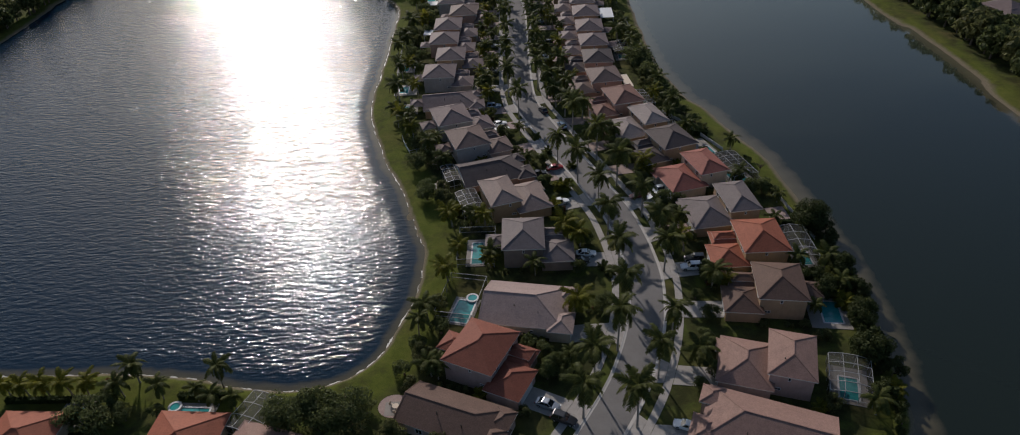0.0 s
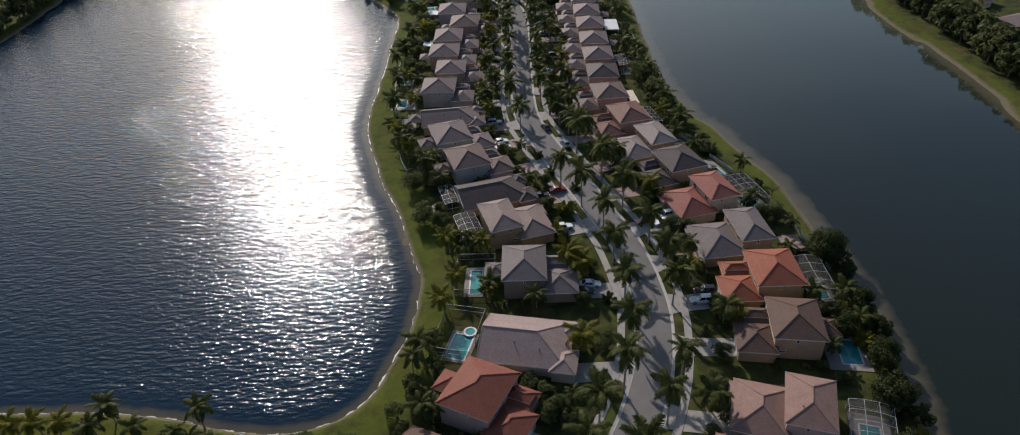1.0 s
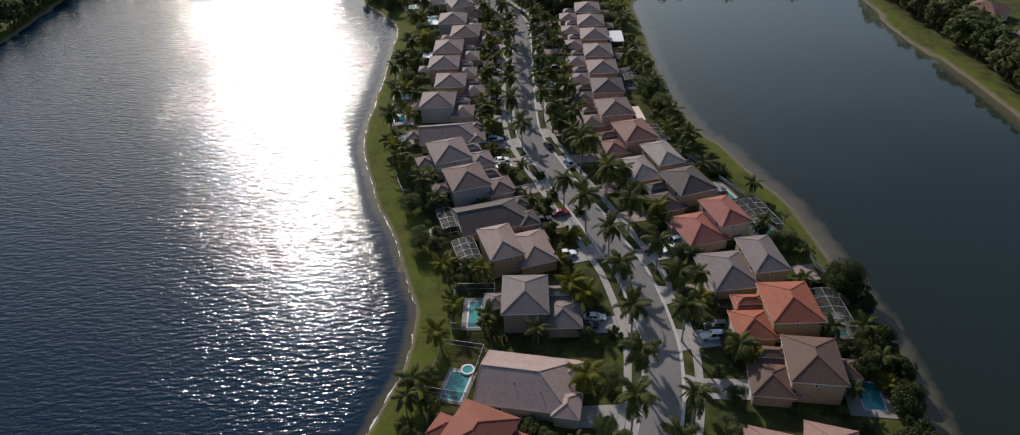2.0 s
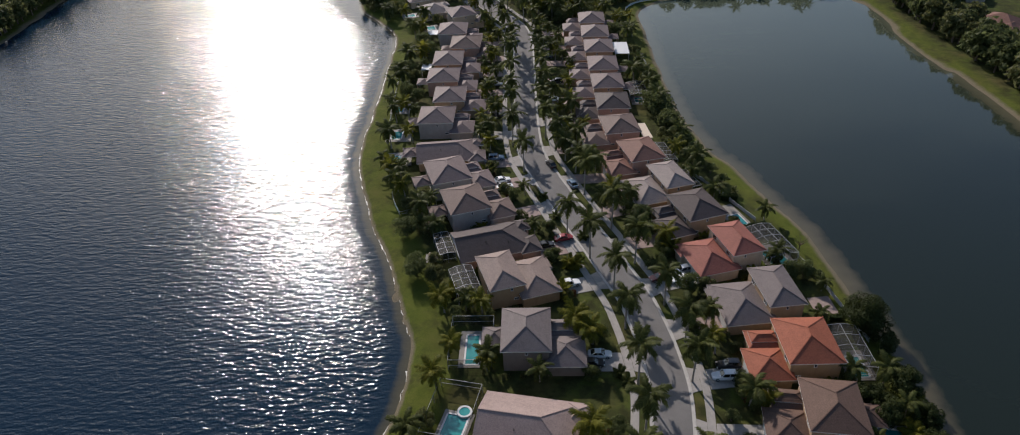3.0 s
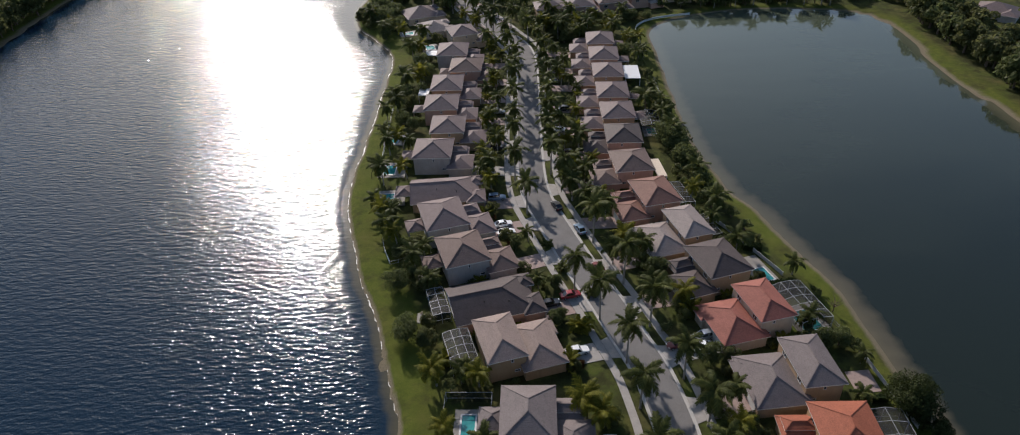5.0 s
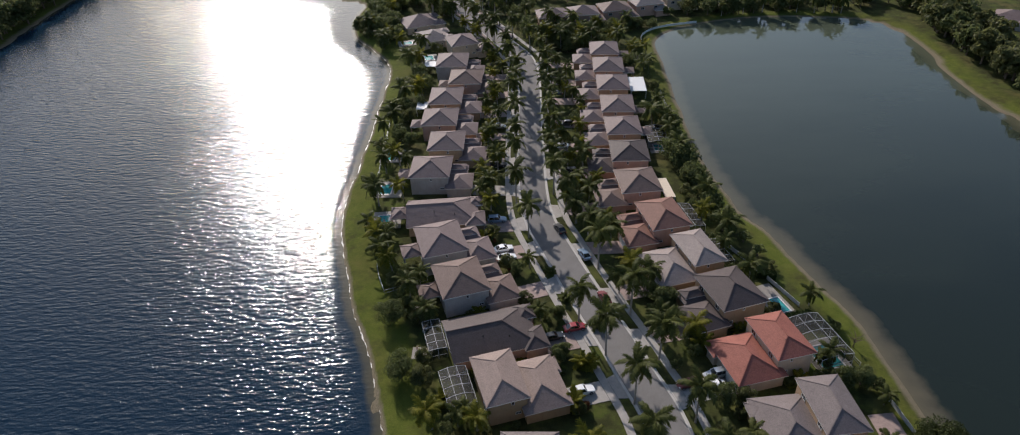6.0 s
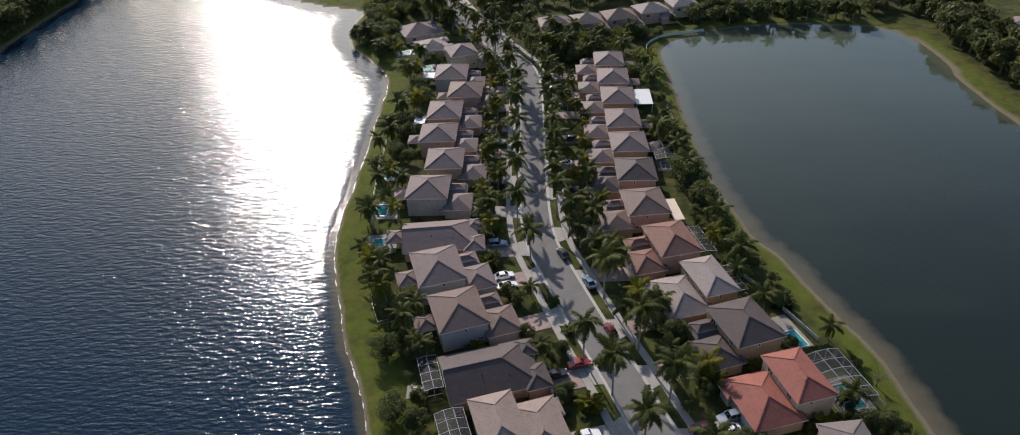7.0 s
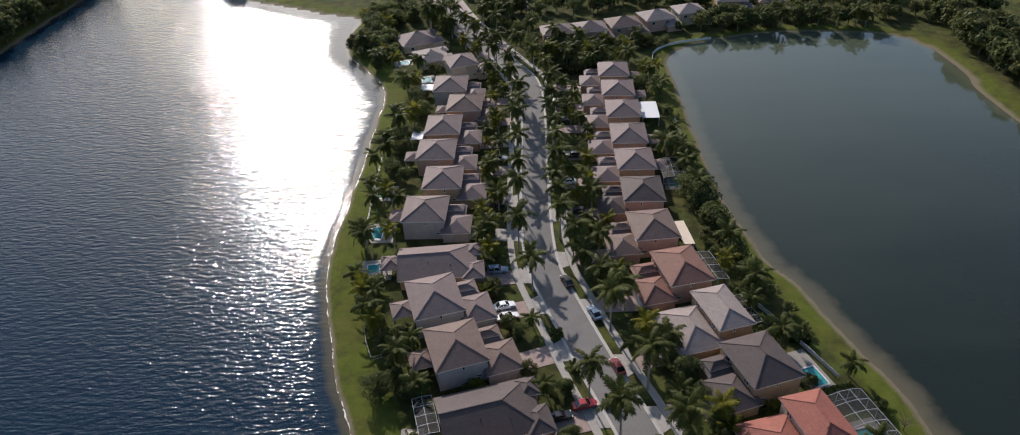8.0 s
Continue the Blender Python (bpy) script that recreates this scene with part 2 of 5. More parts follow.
GROUND.colour(GROUND.mix(_bank, _grass, _sand)).bump(GROUND.math("ADD", _fin, GROUND.noise(_g, 1.2, 4)), 0.6, 0.12)
GROUND = GROUND.m
WATER_WINDY = water("windy_lake_water", (0.008, 0.022, 0.040), (0.075, 0.068, 0.044), 2.4, 0.07, 0.235, 0.100, 0.22, 5.6, 1.215)
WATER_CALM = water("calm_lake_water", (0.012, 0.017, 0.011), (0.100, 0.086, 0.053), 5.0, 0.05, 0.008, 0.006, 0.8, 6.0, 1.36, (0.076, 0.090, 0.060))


# ---- mesh helpers ----
class Geo:
    """Vertices and faces of one part."""

    def __init__(self):
        self.v, self.f = [], []

    def add(self, verts, faces):
        n = len(self.v)
        self.v.extend(tuple(p) for p in verts)
        self.f.extend(tuple(n + i for i in f) for f in faces)
        return self

    def box(self, x0, x1, y0, y1, z0, z1, m=None):
        c = [Vector((x, y, z)) for z in (z0, z1) for x, y in ((x0, y0), (x1, y0), (x1, y1), (x0, y1))]
        if m is not None:
            c = [m @ p for p in c]
        return self.add(c, [(3, 2, 1, 0), (4, 5, 6, 7), (0, 1, 5, 4), (1, 2, 6, 5), (2, 3, 7, 6), (3, 0, 4, 7)])

    def bar(self, a, b, w, h=None, up=(0, 0, 1)):
        """A square bar from a to b."""
        a, b = Vector(a), Vector(b)
        d = (b - a).normalized()
        s = d.cross(Vector(up))
        if s.length < 1e-4:
            s = d.cross(Vector((1, 0, 0)))
        s.normalize()
        u = s.cross(d)
        s, u = s * w / 2, u * (h or w) / 2
        ring = [s + u, -s + u, -s - u, s - u]
        return self.add([a + r for r in ring] + [b + r for r in ring],
                        [(0, 1, 2, 3), (7, 6, 5, 4), (0, 4, 5, 1), (1, 5, 6, 2), (2, 6, 7, 3), (3, 7, 4, 0)])

    def tube(self, pts, radii, n=8):
        rings = []
        for i, p in enumerate(pts):
            p = Vector(p)
            d = (Vector(pts[min(i + 1, len(pts) - 1)]) - Vector(pts[max(i - 1, 0)])).normalized()
            s = d.cross(Vector((0.3, 1, 0.1))).normalized()
            u = s.cross(d)
            rings.append([p + (s * math.cos(k * 2 * math.pi / n) + u * math.sin(k * 2 * math.pi / n)) * radii[i] for k in range(n)])
        faces = [(i * n + k, i * n + (k + 1) % n, (i + 1) * n + (k + 1) % n, (i + 1) * n + k) for i in range(len(pts) - 1) for k in range(n)]
        faces += [tuple(range(n))[::-1], tuple((len(pts) - 1) * n + k for k in range(n))]
        return self.add([p for r in rings for p in r], faces)

    def slab(self, poly, z0, z1):
        n = len(poly)
        return self.add([(x, y, z0) for x, y in poly] + [(x, y, z1) for x, y in poly],
                        [tuple(range(n))[::-1], tuple(range(n, 2 * n))] + [(i, (i + 1) % n, n + (i + 1) % n, n + i) for i in range(n)])

    def mesh(self, name, material, smooth=False):
        me = bpy.data.meshes.new(name)
        me.from_pydata(self.v, [], self.f)
        me.materials.append(material)
        if smooth:
            me.polygons.foreach_set("use_smooth", [True] * len(me.polygons))
        me.update()
        return me


def part(name, geo, material, parent=None, label="", smooth=False):
    """One mesh object, under a thing or a part when a parent is given."""
    data = geo if isinstance(geo, bpy.types.Mesh) else geo.mesh(name, material, smooth)
    ob = new(name, data)
    if parent is not None:
        ob.parent = parent
    return tagged(ob, label)


def thing(name, m, label, category, group=""):
    ob = new(name)
    ob.matrix_world = m
    ob.empty_display_size = 0.5
    return tagged(ob, label, category, group)


def smooth_line(pts, step):
    """Evenly spaced points on a Catmull-Rom curve through pts."""
    out = []
    for i in range(len(pts) - 1):
        p0, p1, p2, p3 = (Vector(pts[max(0, min(len(pts) - 1, i + k))]) for k in (-1, 0, 1, 2))
        n = max(1, round((p2 - p1).length / step))
        for k in range(n):
            s = k / n
            out.append(0.5 * (2 * p1 + (p2 - p0) * s + (2 * p0 - 5 * p1 + 4 * p2 - p3) * s * s + (3 * p1 - p0 - 3 * p2 + p3) * s ** 3))
    return out + [Vector(pts[-1])]


# ---- the lie of the land: two lakes with a strip of houses between ----
LEVEL = -0.6                       # the lakes' surface
WEST_SHORE = [(-330, 96), (-200, 103), (-102, 103.4), (-67, 100.8), (-52, 96.6), (-43, 95.5), (-37, 96.3), (-30, 100.3), (-24.8, 110.2),
              (-21.2, 124.4), (-20.8, 136.2), (-23.6, 147), (-29.8, 168), (-34.8, 180), (-40, 199), (-42.8, 211), (-43.8, 223), (-43.5, 240),
              (-43.3, 264), (-43.3, 287), (-43.6, 309), (-47, 322), (-55, 336), (-63, 350), (-66.6, 372), (-66.3, 393), (-84, 403),
              (-98, 412), (-125, 428), (-160, 452), (-209, 470), (-212, 420), (-212, 370), (-211, 296), (-219, 250), (-330, 200)]
EAST_SHORE = [(110, 20), (62, 60), (66.8, 82), (69.6, 94), (71.6, 108), (72.8, 128), (71.7, 149), (69.8, 171), (65.3, 186.5), (61, 203), (57, 213),
              (54, 234), (53.6, 261), (53.8, 281), (54.6, 295), (55.3, 316), (56.6, 334), (66, 345.5), (78.5, 351.9), (96.5, 356.6), (112, 357), (129, 354.2), (143, 350.4),
              (150.3, 342), (152.2, 330), (152, 309), (150.6, 284), (152.5, 251), (152.5, 216), (150, 190), (148, 130), (150, 20)]


def closed_curve(pts, step=2.5):
    n, out = len(pts), []
    for i in range(n):
        p0, p1, p2, p3 = (Vector(pts[(i + k) % n]) for k in (-1, 0, 1, 2))
        m = max(1, round((p2 - p1).length / step))
        for k in range(m):
            s = k / m
            out.append(0.5 * (2 * p1 + (p2 - p0) * s + (2 * p0 - 5 * p1 + 4 * p2 - p3) * s * s + (3 * p1 - p0 - 3 * p2 + p3) * s ** 3))
    return np.array([(p.x + 0.5 * noise.noise((p.x * 0.12, p.y * 0.12, 0)) + 0.25 * noise.noise((p.x * 0.5, p.y * 0.5, 3)),
                      p.y + 0.4 * noise.noise((p.x * 0.15, p.y * 0.15, 7))) for p in out])


def signed_distance(px, py, poly):
    """Metres from the polygon's edge, negative inside it."""
    best, inside = np.full(px.shape, 1e9), np.zeros(px.shape, bool)
    for (ax, ay), (bx, by) in zip(poly, np.roll(poly, -1, 0)):
        dx, dy = bx - ax, by - ay
        s = np.clip(((px - ax) * dx + (py - ay) * dy) / (dx * dx + dy * dy + 1e-12), 0, 1)
        best = np.minimum(best, (px - ax - s * dx) ** 2 + (py - ay - s * dy) ** 2)
        cross = ((ay > py) != (by > py)) & (px < (bx - ax) * (py - ay) / (by - ay + 1e-12) + ax)
        inside ^= cross
    return np.where(inside, -1, 1) * np.sqrt(best)


west_line, east_line = closed_curve(WEST_SHORE), closed_curve(EAST_SHORE)
tail = [40 * 1.35 ** k for k in range(1, 14)]
gx = np.array([-340 - t for t in tail][::-1] + list(np.arange(-340, -72, 4.0)) + list(np.arange(-72, 80, 1.1)) + list(np.arange(80, 340, 4.0)) + [340 + t for t in tail])
gy = np.array([0 - t for t in tail][::-1] + list(np.arange(0, 76, 4.0)) + list(np.arange(76, 360, 1.1)) + list(np.arange(360, 520, 4.0)) + [520 + t for t in tail])
GX, GY = np.meshgrid(gx, gy)
near = (GX > -345) & (GX < 345) & (GY > -5) & (GY < 525)
d_west, d_east = np.full(GX.shape, 900.0), np.full(GX.shape, 900.0)
d_west[near] = signed_distance(GX[near], GY[near], west_line)
d_east[near] = signed_distance(GX[near], GY[near], east_line)


def bank_height(d, width, slope):
    s = np.clip(d / width, 0, 1)
    return np.where(d > 0, LEVEL + (0 - LEVEL) * (1 - (1 - s) ** 2), LEVEL + np.maximum(d * slope, -2.5))


GZ = np.minimum(bank_height(d_west, 2.0, 0.35), bank_height(d_east, np.where((GX > 120) | (GY > 349), 1.6, np.clip((GY - 90) / 14, 2.0, 3.6)), 0.14))
for sx, sy, rx, ry in ((-26.0, 152.2, 1.3, 3.4), (-22.9, 144.2, 0.9, 2.4)):   # small sandbars off the banks
    GZ = np.maximum(GZ, LEVEL - 0.22 + 0.30 * np.exp(-((GX - sx) / rx) ** 2 - ((GY - sy) / ry) ** 2))


def grid_faces(keep):
    r, c = keep.shape
    i = np.arange(r * c).reshape(r, c)
    quads = np.stack([i[:-1, :-1], i[:-1, 1:], i[1:, 1:], i[1:, :-1]], -1)
    ok = keep[:-1, :-1] | keep[:-1, 1:] | keep[1:, 1:] | keep[1:, :-1]
    return quads[ok]


def grid_mesh(name, xs, ys, zs, quads, material):
    used, idx = np.unique(quads, return_inverse=True)
    co = np.stack([xs.ravel()[used], ys.ravel()[used], zs.ravel()[used]], -1)
    me = bpy.data.meshes.new(name)
    me.from_pydata(co.tolist(), [], idx.reshape(quads.shape).tolist())
    me.materials.append(material)
    me.polygons.foreach_set("use_smooth", [True] * len(me.polygons))
    me.update()
    return me, used


me, _ = grid_mesh("ground", GX, GY, GZ, grid_faces(np.ones(GX.shape, bool)), GROUND)
a = me.attributes.new("garden", "FLOAT", "POINT")     # watered yards and planting beds, away from the banks; darker, with shade painted in
a.data.foreach_set("value", np.clip((np.minimum(d_west - 7.5, d_east - 4.6)) / 2.5, 0, 1).ravel().astype(np.float32))
tagged(new("ground", me), "grassy lakeside ground with sandy banks", "ground", kind="structure")
for lake, d, mat, label in (("water", d_west, WATER_WINDY, "wind-rippled lake water glittering in the sun"),
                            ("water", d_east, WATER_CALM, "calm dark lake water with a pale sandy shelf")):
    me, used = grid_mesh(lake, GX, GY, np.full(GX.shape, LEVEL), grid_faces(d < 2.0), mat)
    a = me.attributes.new("depth", "FLOAT", "POINT")
    a.data.foreach_set("value", np.clip(-d.ravel()[used], 0, 50).astype(np.float32))
    tagged(new(lake, me), label, "lake", kind="structure")

# foam and wet sand where ripples break on the western shore, glare painted white
g = Geo()
edge = [Vector(p) for p in west_line if -110 < p[0] < -15 and p[1] < 345]
fine_edge = smooth_line([tuple(p) for p in edge], 0.6)
for i in range(len(fine_edge) - 1):
    p, q = fine_edge[i], fine_edge[i + 1]
    if (q - p).length > 3 or noise.noise((p.x * 0.22, p.y * 0.22, 4)) < -0.28:
        continue
    rows_ = []
    for e, at in ((i, p), (i + 1, q)):
        d = (fine_edge[min(e + 1, len(fine_edge) - 1)] - fine_edge[max(e - 1, 0)]).normalized()
        n = Vector((-d.y, d.x))
        w = 0.03 + 0.26 * max(0, noise.noise((at.x * 0.35, at.y * 0.35, 1)) + 0.35) + 0.25 * noise.noise((at.x * 1.7, at.y * 1.7, 5))
        o = 0.35 * noise.noise((at.x * 0.6, at.y * 0.6, 9))
        rows_.append((at + n * (o + max(w, 0.03)), at + n * (o - max(w, 0.03))))
    (a, b), (c, d) = rows_
    g.add([(a.x, a.y, LEVEL + 0.03), (b.x, b.y, LEVEL + 0.03), (d.x, d.y, LEVEL + 0.03), (c.x, c.y, LEVEL + 0.03)], [(0, 1, 2, 3)])
tagged(part("foam", g, FOAM_GLARE), "broken white line of foam and painted sun glare along the lake shore", "foam", kind="stuff")

# ---- the street ----
ROAD = [(-170, -220), (-110, -120), (-62, -34), (-30, 20), (-16, 44), (-3, 60), (8, 74), (18.3, 89.7), (23.1, 100), (25.8, 108), (27.3, 115), (28.3, 123), (28.1, 132), (27.3, 140), (25.8, 149), (23, 158),
        (20, 168), (16.7, 177.5), (13.4, 188), (9.8, 200), (7, 210), (5.8, 220), (5.5, 233), (5.6, 250), (6, 270), (6.4, 290), (6.3, 305),
        (4.3, 320), (-2, 335), (-8.6, 350.6), (-15.8, 368), (-21.4, 383), (-25.6, 396), (-33, 420), (-46, 455), (-66, 505)]
HALF = 3.35
road_line = smooth_line(ROAD, 2.0)
road_side = []
for i, p in enumerate(road_line):
    d = (road_line[min(i + 1, len(road_line) - 1)] - road_line[max(i - 1, 0)]).normalized()
    road_side.append(Vector((d.y, -d.x)))      # towards the east side


def ribbon(offsets_z, lo=0, hi=None):
    """A strip along the street; offsets_z: its cross-section as (metres east of the middle, height)."""
    g, n = Geo(), len(offsets_z)
    rows = list(zip(road_line, road_side))[lo:hi]
    verts = [(p.x + s.x * o, p.y + s.y * o, z) for p, s in rows for o, z in offsets_z]
    return g.add(verts, [(i * n + k, i * n + k + 1, (i + 1) * n + k + 1, (i + 1) * n + k) for i in range(len(rows) - 1) for k in range(n - 1)])


def street_at(x, y):
    """Index of the street's point nearest to a place."""
    return min(range(len(road_line)), key=lambda i: (road_line[i] - Vector((x, y))).length)


tagged(part("road", ribbon([(-HALF, 0.02), (-1.6, 0.05), (0, 0.07), (1.6, 0.05), (HALF, 0.02)]), ASPHALT), "worn grey asphalt residential street", "road", kind="structure")
for s in (-1, 1):
    prof = [(s * HALF, 0.0), (s * (HALF + 0.02), 0.035), (s * (HALF + 0.42), 0.05), (s * (HALF + 0.46), 0.13), (s * (HALF + 0.62), 0.13), (s * (HALF + 0.66), 0.0)]
    tagged(part("kerb", ribbon(prof if s > 0 else prof[::-1]), KERB), "pale concrete kerb and gutter", "kerb", kind="structure")
    prof = [(s * 5.85, 0.0), (s * 5.85, 0.07), (s * 7.35, 0.07), (s * 7.35, 0.0)]
    tagged(part("pavement", ribbon(prof if s > 0 else prof[::-1]), CONCRETE), "light concrete pavement beside the grass verge", "pavement", kind="structure")
north = street_at(-1, 341)
for s in (-1, 1):
    prof = [(s * (HALF + 0.45), 0.13), (s * (HALF + 2.6), 0.13)]
    tagged(part("entrance_paving", ribbon(prof if s > 0 else prof[::-1], north), PAVER), "pinkish paving beside the street at the estate entrance", "paving", kind="structure")


# ---- houses ----
def roof_slope(a, b, c, d, course=0.40, lip=0.016):
    """Tiled slope with eave a-b and top d-c, laid in overlapping courses."""
    a, b, c, d = map(Vector, (a, b, c, d))
    n = (b - a).cross((c + d) / 2 - a).normalized()
    rows = max(2, round(((d + c) / 2 - (a + b) / 2).length / course))
    verts, faces = [], []
    for i in range(rows + 1):
        s = i / rows
        p, q = a.lerp(d, s), b.lerp(c, s)
        verts += [p, q, p + n * lip, q + n * lip]
        k = 4 * i
        if i < rows:
            faces += [(k, k + 1, k + 3, k + 2), (k + 2, k + 3, k + 5, k + 4)]
    return Geo().add(verts[:-2], faces)


def roof_block(house, x0, x1, y0, y1, ze, tile, ends=("hip", "hip"), slope=0.42, wall=None, caps=True):
    """A hipped (or partly gabled) tiled roof on a rectangle of eaves: deck with fascia, tiled slopes, caps and, if wall is given, the walls below."""
    w, d = x1 - x0, y1 - y0
    along_y = d >= w
    half = min(w, d) / 2
    zr = ze + slope * half
    if along_y:
        xc = (x0 + x1) / 2
        r0 = Vector((xc, y0 + (half if ends[0] == "hip" else 0), zr))
        r1 = Vector((xc, y1 - (half if ends[1] == "hip" else 0), zr))
        lo, hi = ((x0, y0, ze), (x1, y0, ze)), ((x1, y1, ze), (x0, y1, ze))
    else:
        yc = (y0 + y1) / 2
        r0 = Vector((x0 + (half if ends[0] == "hip" else 0), yc, zr))
        r1 = Vector((x1 - (half if ends[1] == "hip" else 0), yc, zr))
        lo, hi = ((x0, y1, ze), (x0, y0, ze)), ((x1, y0, ze), (x1, y1, ze))
    roof = part("roof", Geo().box(x0 + 0.03, x1 - 0.03, y0 + 0.03, y1 - 0.03, ze - 0.22, ze - 0.005), TRIM, house)
    part("roof_slope", roof_slope(lo[1], hi[0], r1, r0), tile, roof)
    part("roof_slope", roof_slope(hi[1], lo[0], r0, r1), tile, roof)
    up = Vector((0, 0, 0.04))
    for end, (a, b), r, s in ((ends[0], lo, r0, 1), (ends[1], hi, r1, -1)):
        if end == "hip":
            part("roof_slope", roof_slope(a, b, r, r), tile, roof)
        elif wall:
            inward = Vector((0, 0.45 * s, 0) if along_y else (0.45 * s, 0, 0))
            part("gable_wall", Geo().add([Vector(a) + inward, Vector(b) + inward, r + inward - Vector((0, 0, 0.12))], [(0, 1, 2)]), wall, house)
        for p in ((a, b) if caps else ()):
            part("ridge_cap", Geo().bar(Vector(p) + up, r + up, 0.18, 0.05), tile, roof)
    if (r1 - r0).length > 0.3:
        part("ridge_cap", Geo().bar(r0 + up, r1 + up, 0.20, 0.06), tile, roof)
    if wall:
        o = 0.5
        part("wall", Geo().box(x0 + o, x1 - o, y0 + o, y1 - o, -0.3, ze - 0.22), wall, house)
    return roof


def window(house, at, normal, w, h, bars=1, name="window"):
    """A framed window on a wall; normal is the wall's outward axis."""
    n = Vector(normal)
    s = Vector((-n.y, n.x, 0))
    m = Matrix((( s.x, n.x, 0, at[0]), (s.y, n.y, 0, at[1]), (0, 0, 1, at[2]), (0, 0, 0, 1)))
    t = 0.09
    rect = lambda q, y: [(-q[0], y, -q[1]), (q[0], y, -q[1]), (q[0], y, q[1]), (-q[0], y, q[1])]
    out, inn = (w / 2, h / 2), (w / 2 - t, h / 2 - t)
    v = rect(out, 0.0) + rect(out, 0.08) + rect(inn, 0.08) + rect(inn, 0.0)
    g = Geo().add([m @ Vector(p) for p in v], [(4 * i + k, 4 * i + (k + 1) % 4, 4 * i + 4 + (k + 1) % 4, 4 * i + 4 + k) for i in range(3) for k in range(4)])
    fr = part(name, g, WHITE, house)
    step = (w - 2 * t) / (bars + 1)
    for k in range(bars + 1):
        x = -w / 2 + t + step * k
        part("pane", Geo().box(x + 0.025, x + step - 0.025, 0.005, 0.03, -h / 2 + t, h / 2 - t, m), GLASS, fr)
        if k:
            part("mullion", Geo().box(x - 0.025, x + 0.025, 0.005, 0.06, -h / 2 + t, h / 2 - t, m), WHITE, fr)


def garage_door(house, at, normal, w=4.9, h=2.2):
    n = Vector(normal)
    s = Vector((-n.y, n.x, 0))
    m = Matrix(((s.x, n.x, 0, at[0]), (s.y, n.y, 0, at[1]), (0, 0, 1, at[2]), (0, 0, 0, 1)))
    door = part("garage_door", Geo().box(-w / 2, w / 2, 0.0, 0.03, 0.0, h, m), WHITE, house, "white panelled garage door")
    for k in range(4):
        part("panel", Geo().box(-w / 2 + 0.05, w / 2 - 0.05, 0.03, 0.06, k * h / 4 + 0.02, (k + 1) * h / 4 - 0.02, m), WHITE, door)


def vent_pipe(house, x, y, z):
    part("vent_pipe", Geo().tube([(x, y, z - 0.4), (x, y, z + 0.45)], [0.09, 0.09], 8), VENT, house)


def driveway(start, direction, width, material, label):
    """A drive from a garage's front to the street's kerb."""
    s = Vector(start)
    i = street_at(*s)
    best = min(range(len(road_line)), key=lambda k: abs((road_line[k] - s).cross(Vector(direction))) + (0 if abs(k - i) < 12 else 99))
    side = 1 if (s - road_line[best]).dot(road_side[best]) > 0 else -1
    along = Vector((-road_side[best].y, road_side[best].x))
    across = Vector((-direction[1], direction[0])).normalized()
    if across.dot(along) < 0:
        along = -along
    h = width / 2
    rows_ = [(s, across, h), (road_line[best] + road_side[best] * side * 7.42, along, h), (road_line[best] + road_side[best] * side * 5.8, along, h + 0.1), (road_line[best] + road_side[best] * side * (HALF + 0.5), along, h + 0.7)]
    for (p, u, k), (q, v, n), mat, word in ((*rows_[0:2], material, label), (*rows_[2:4], CONCRETE, "pale concrete driveway apron between pavement and kerb")):
        poly = [p - u * k, q - v * n, q + v * n, p + u * k]
        area = sum(poly[i].x * poly[(i + 1) % 4].y - poly[(i + 1) % 4].x * poly[i].y for i in range(4))
        if area < 0:
            poly = poly[::-1]
        tagged(part("driveway", Geo().slab([(c.x, c.y) for c in poly], -0.05, 0.085), mat), word, "driveway", kind="structure")


FOOTPRINTS = []                   # where roofs stand, so that nothing grows through them


def house(c, yaw, street, blocks, tile, wall, label, lights=(), drive=PAVER, garage=None, vents=()):
    """street: +1 or -1, the side of the local x axis on which the street lies. blocks: rows of
    (x0, x1, y0, y1, eave height, ends, walls), x counted towards the street."""
    m = pose(c[0], c[1], 0, 0, 0, yaw)
    ob = thing("house", m, label, "house", "houses along the street")
    for x0, x1, y0, y1, ze, ends, walls in blocks:
        if street < 0:
            x0, x1 = -x1, -x0
            if (y1 - y0) < (x1 - x0):
                ends = ends[::-1]
        FOOTPRINTS.append((m.inverted(), x0, x1, y0, y1))
        roof_block(ob, x0, x1, y0, y1, ze, ROOF[tile], ends, wall=WALL[wall] if walls else None, caps=c[1] < 215 or ze > 5)
    for x, y, z, side, w, h, bars in lights:
        if c[1] > 215 and side in ("front", "back"):
            bars = 0
        nrm = {"front": (street, 0, 0), "back": (-street, 0, 0), "near": (0, -1, 0), "far": (0, 1, 0)}[side]
        window(ob, (x * street, y, z), nrm, w, h, bars)
    for x, y, z in vents:
        vent_pipe(ob, x * street, y, z)
    if garage:
        x, y, w = garage
        garage_door(ob, (x * street, y, 0.03), (street, 0, 0), w)
    if garage and c[1] < 316:
        f = m @ Vector((street * (x + 0.02), y, 0))
        d = m.to_3x3() @ Vector((street, 0, 0))
        driveway((f.x, f.y), (d.x, d.y), 5.0, drive, "concrete driveway between lawn and street" if drive == CONCRETE else "paved driveway between lawn and street")
    return ob


HH = ("hip", "hip")


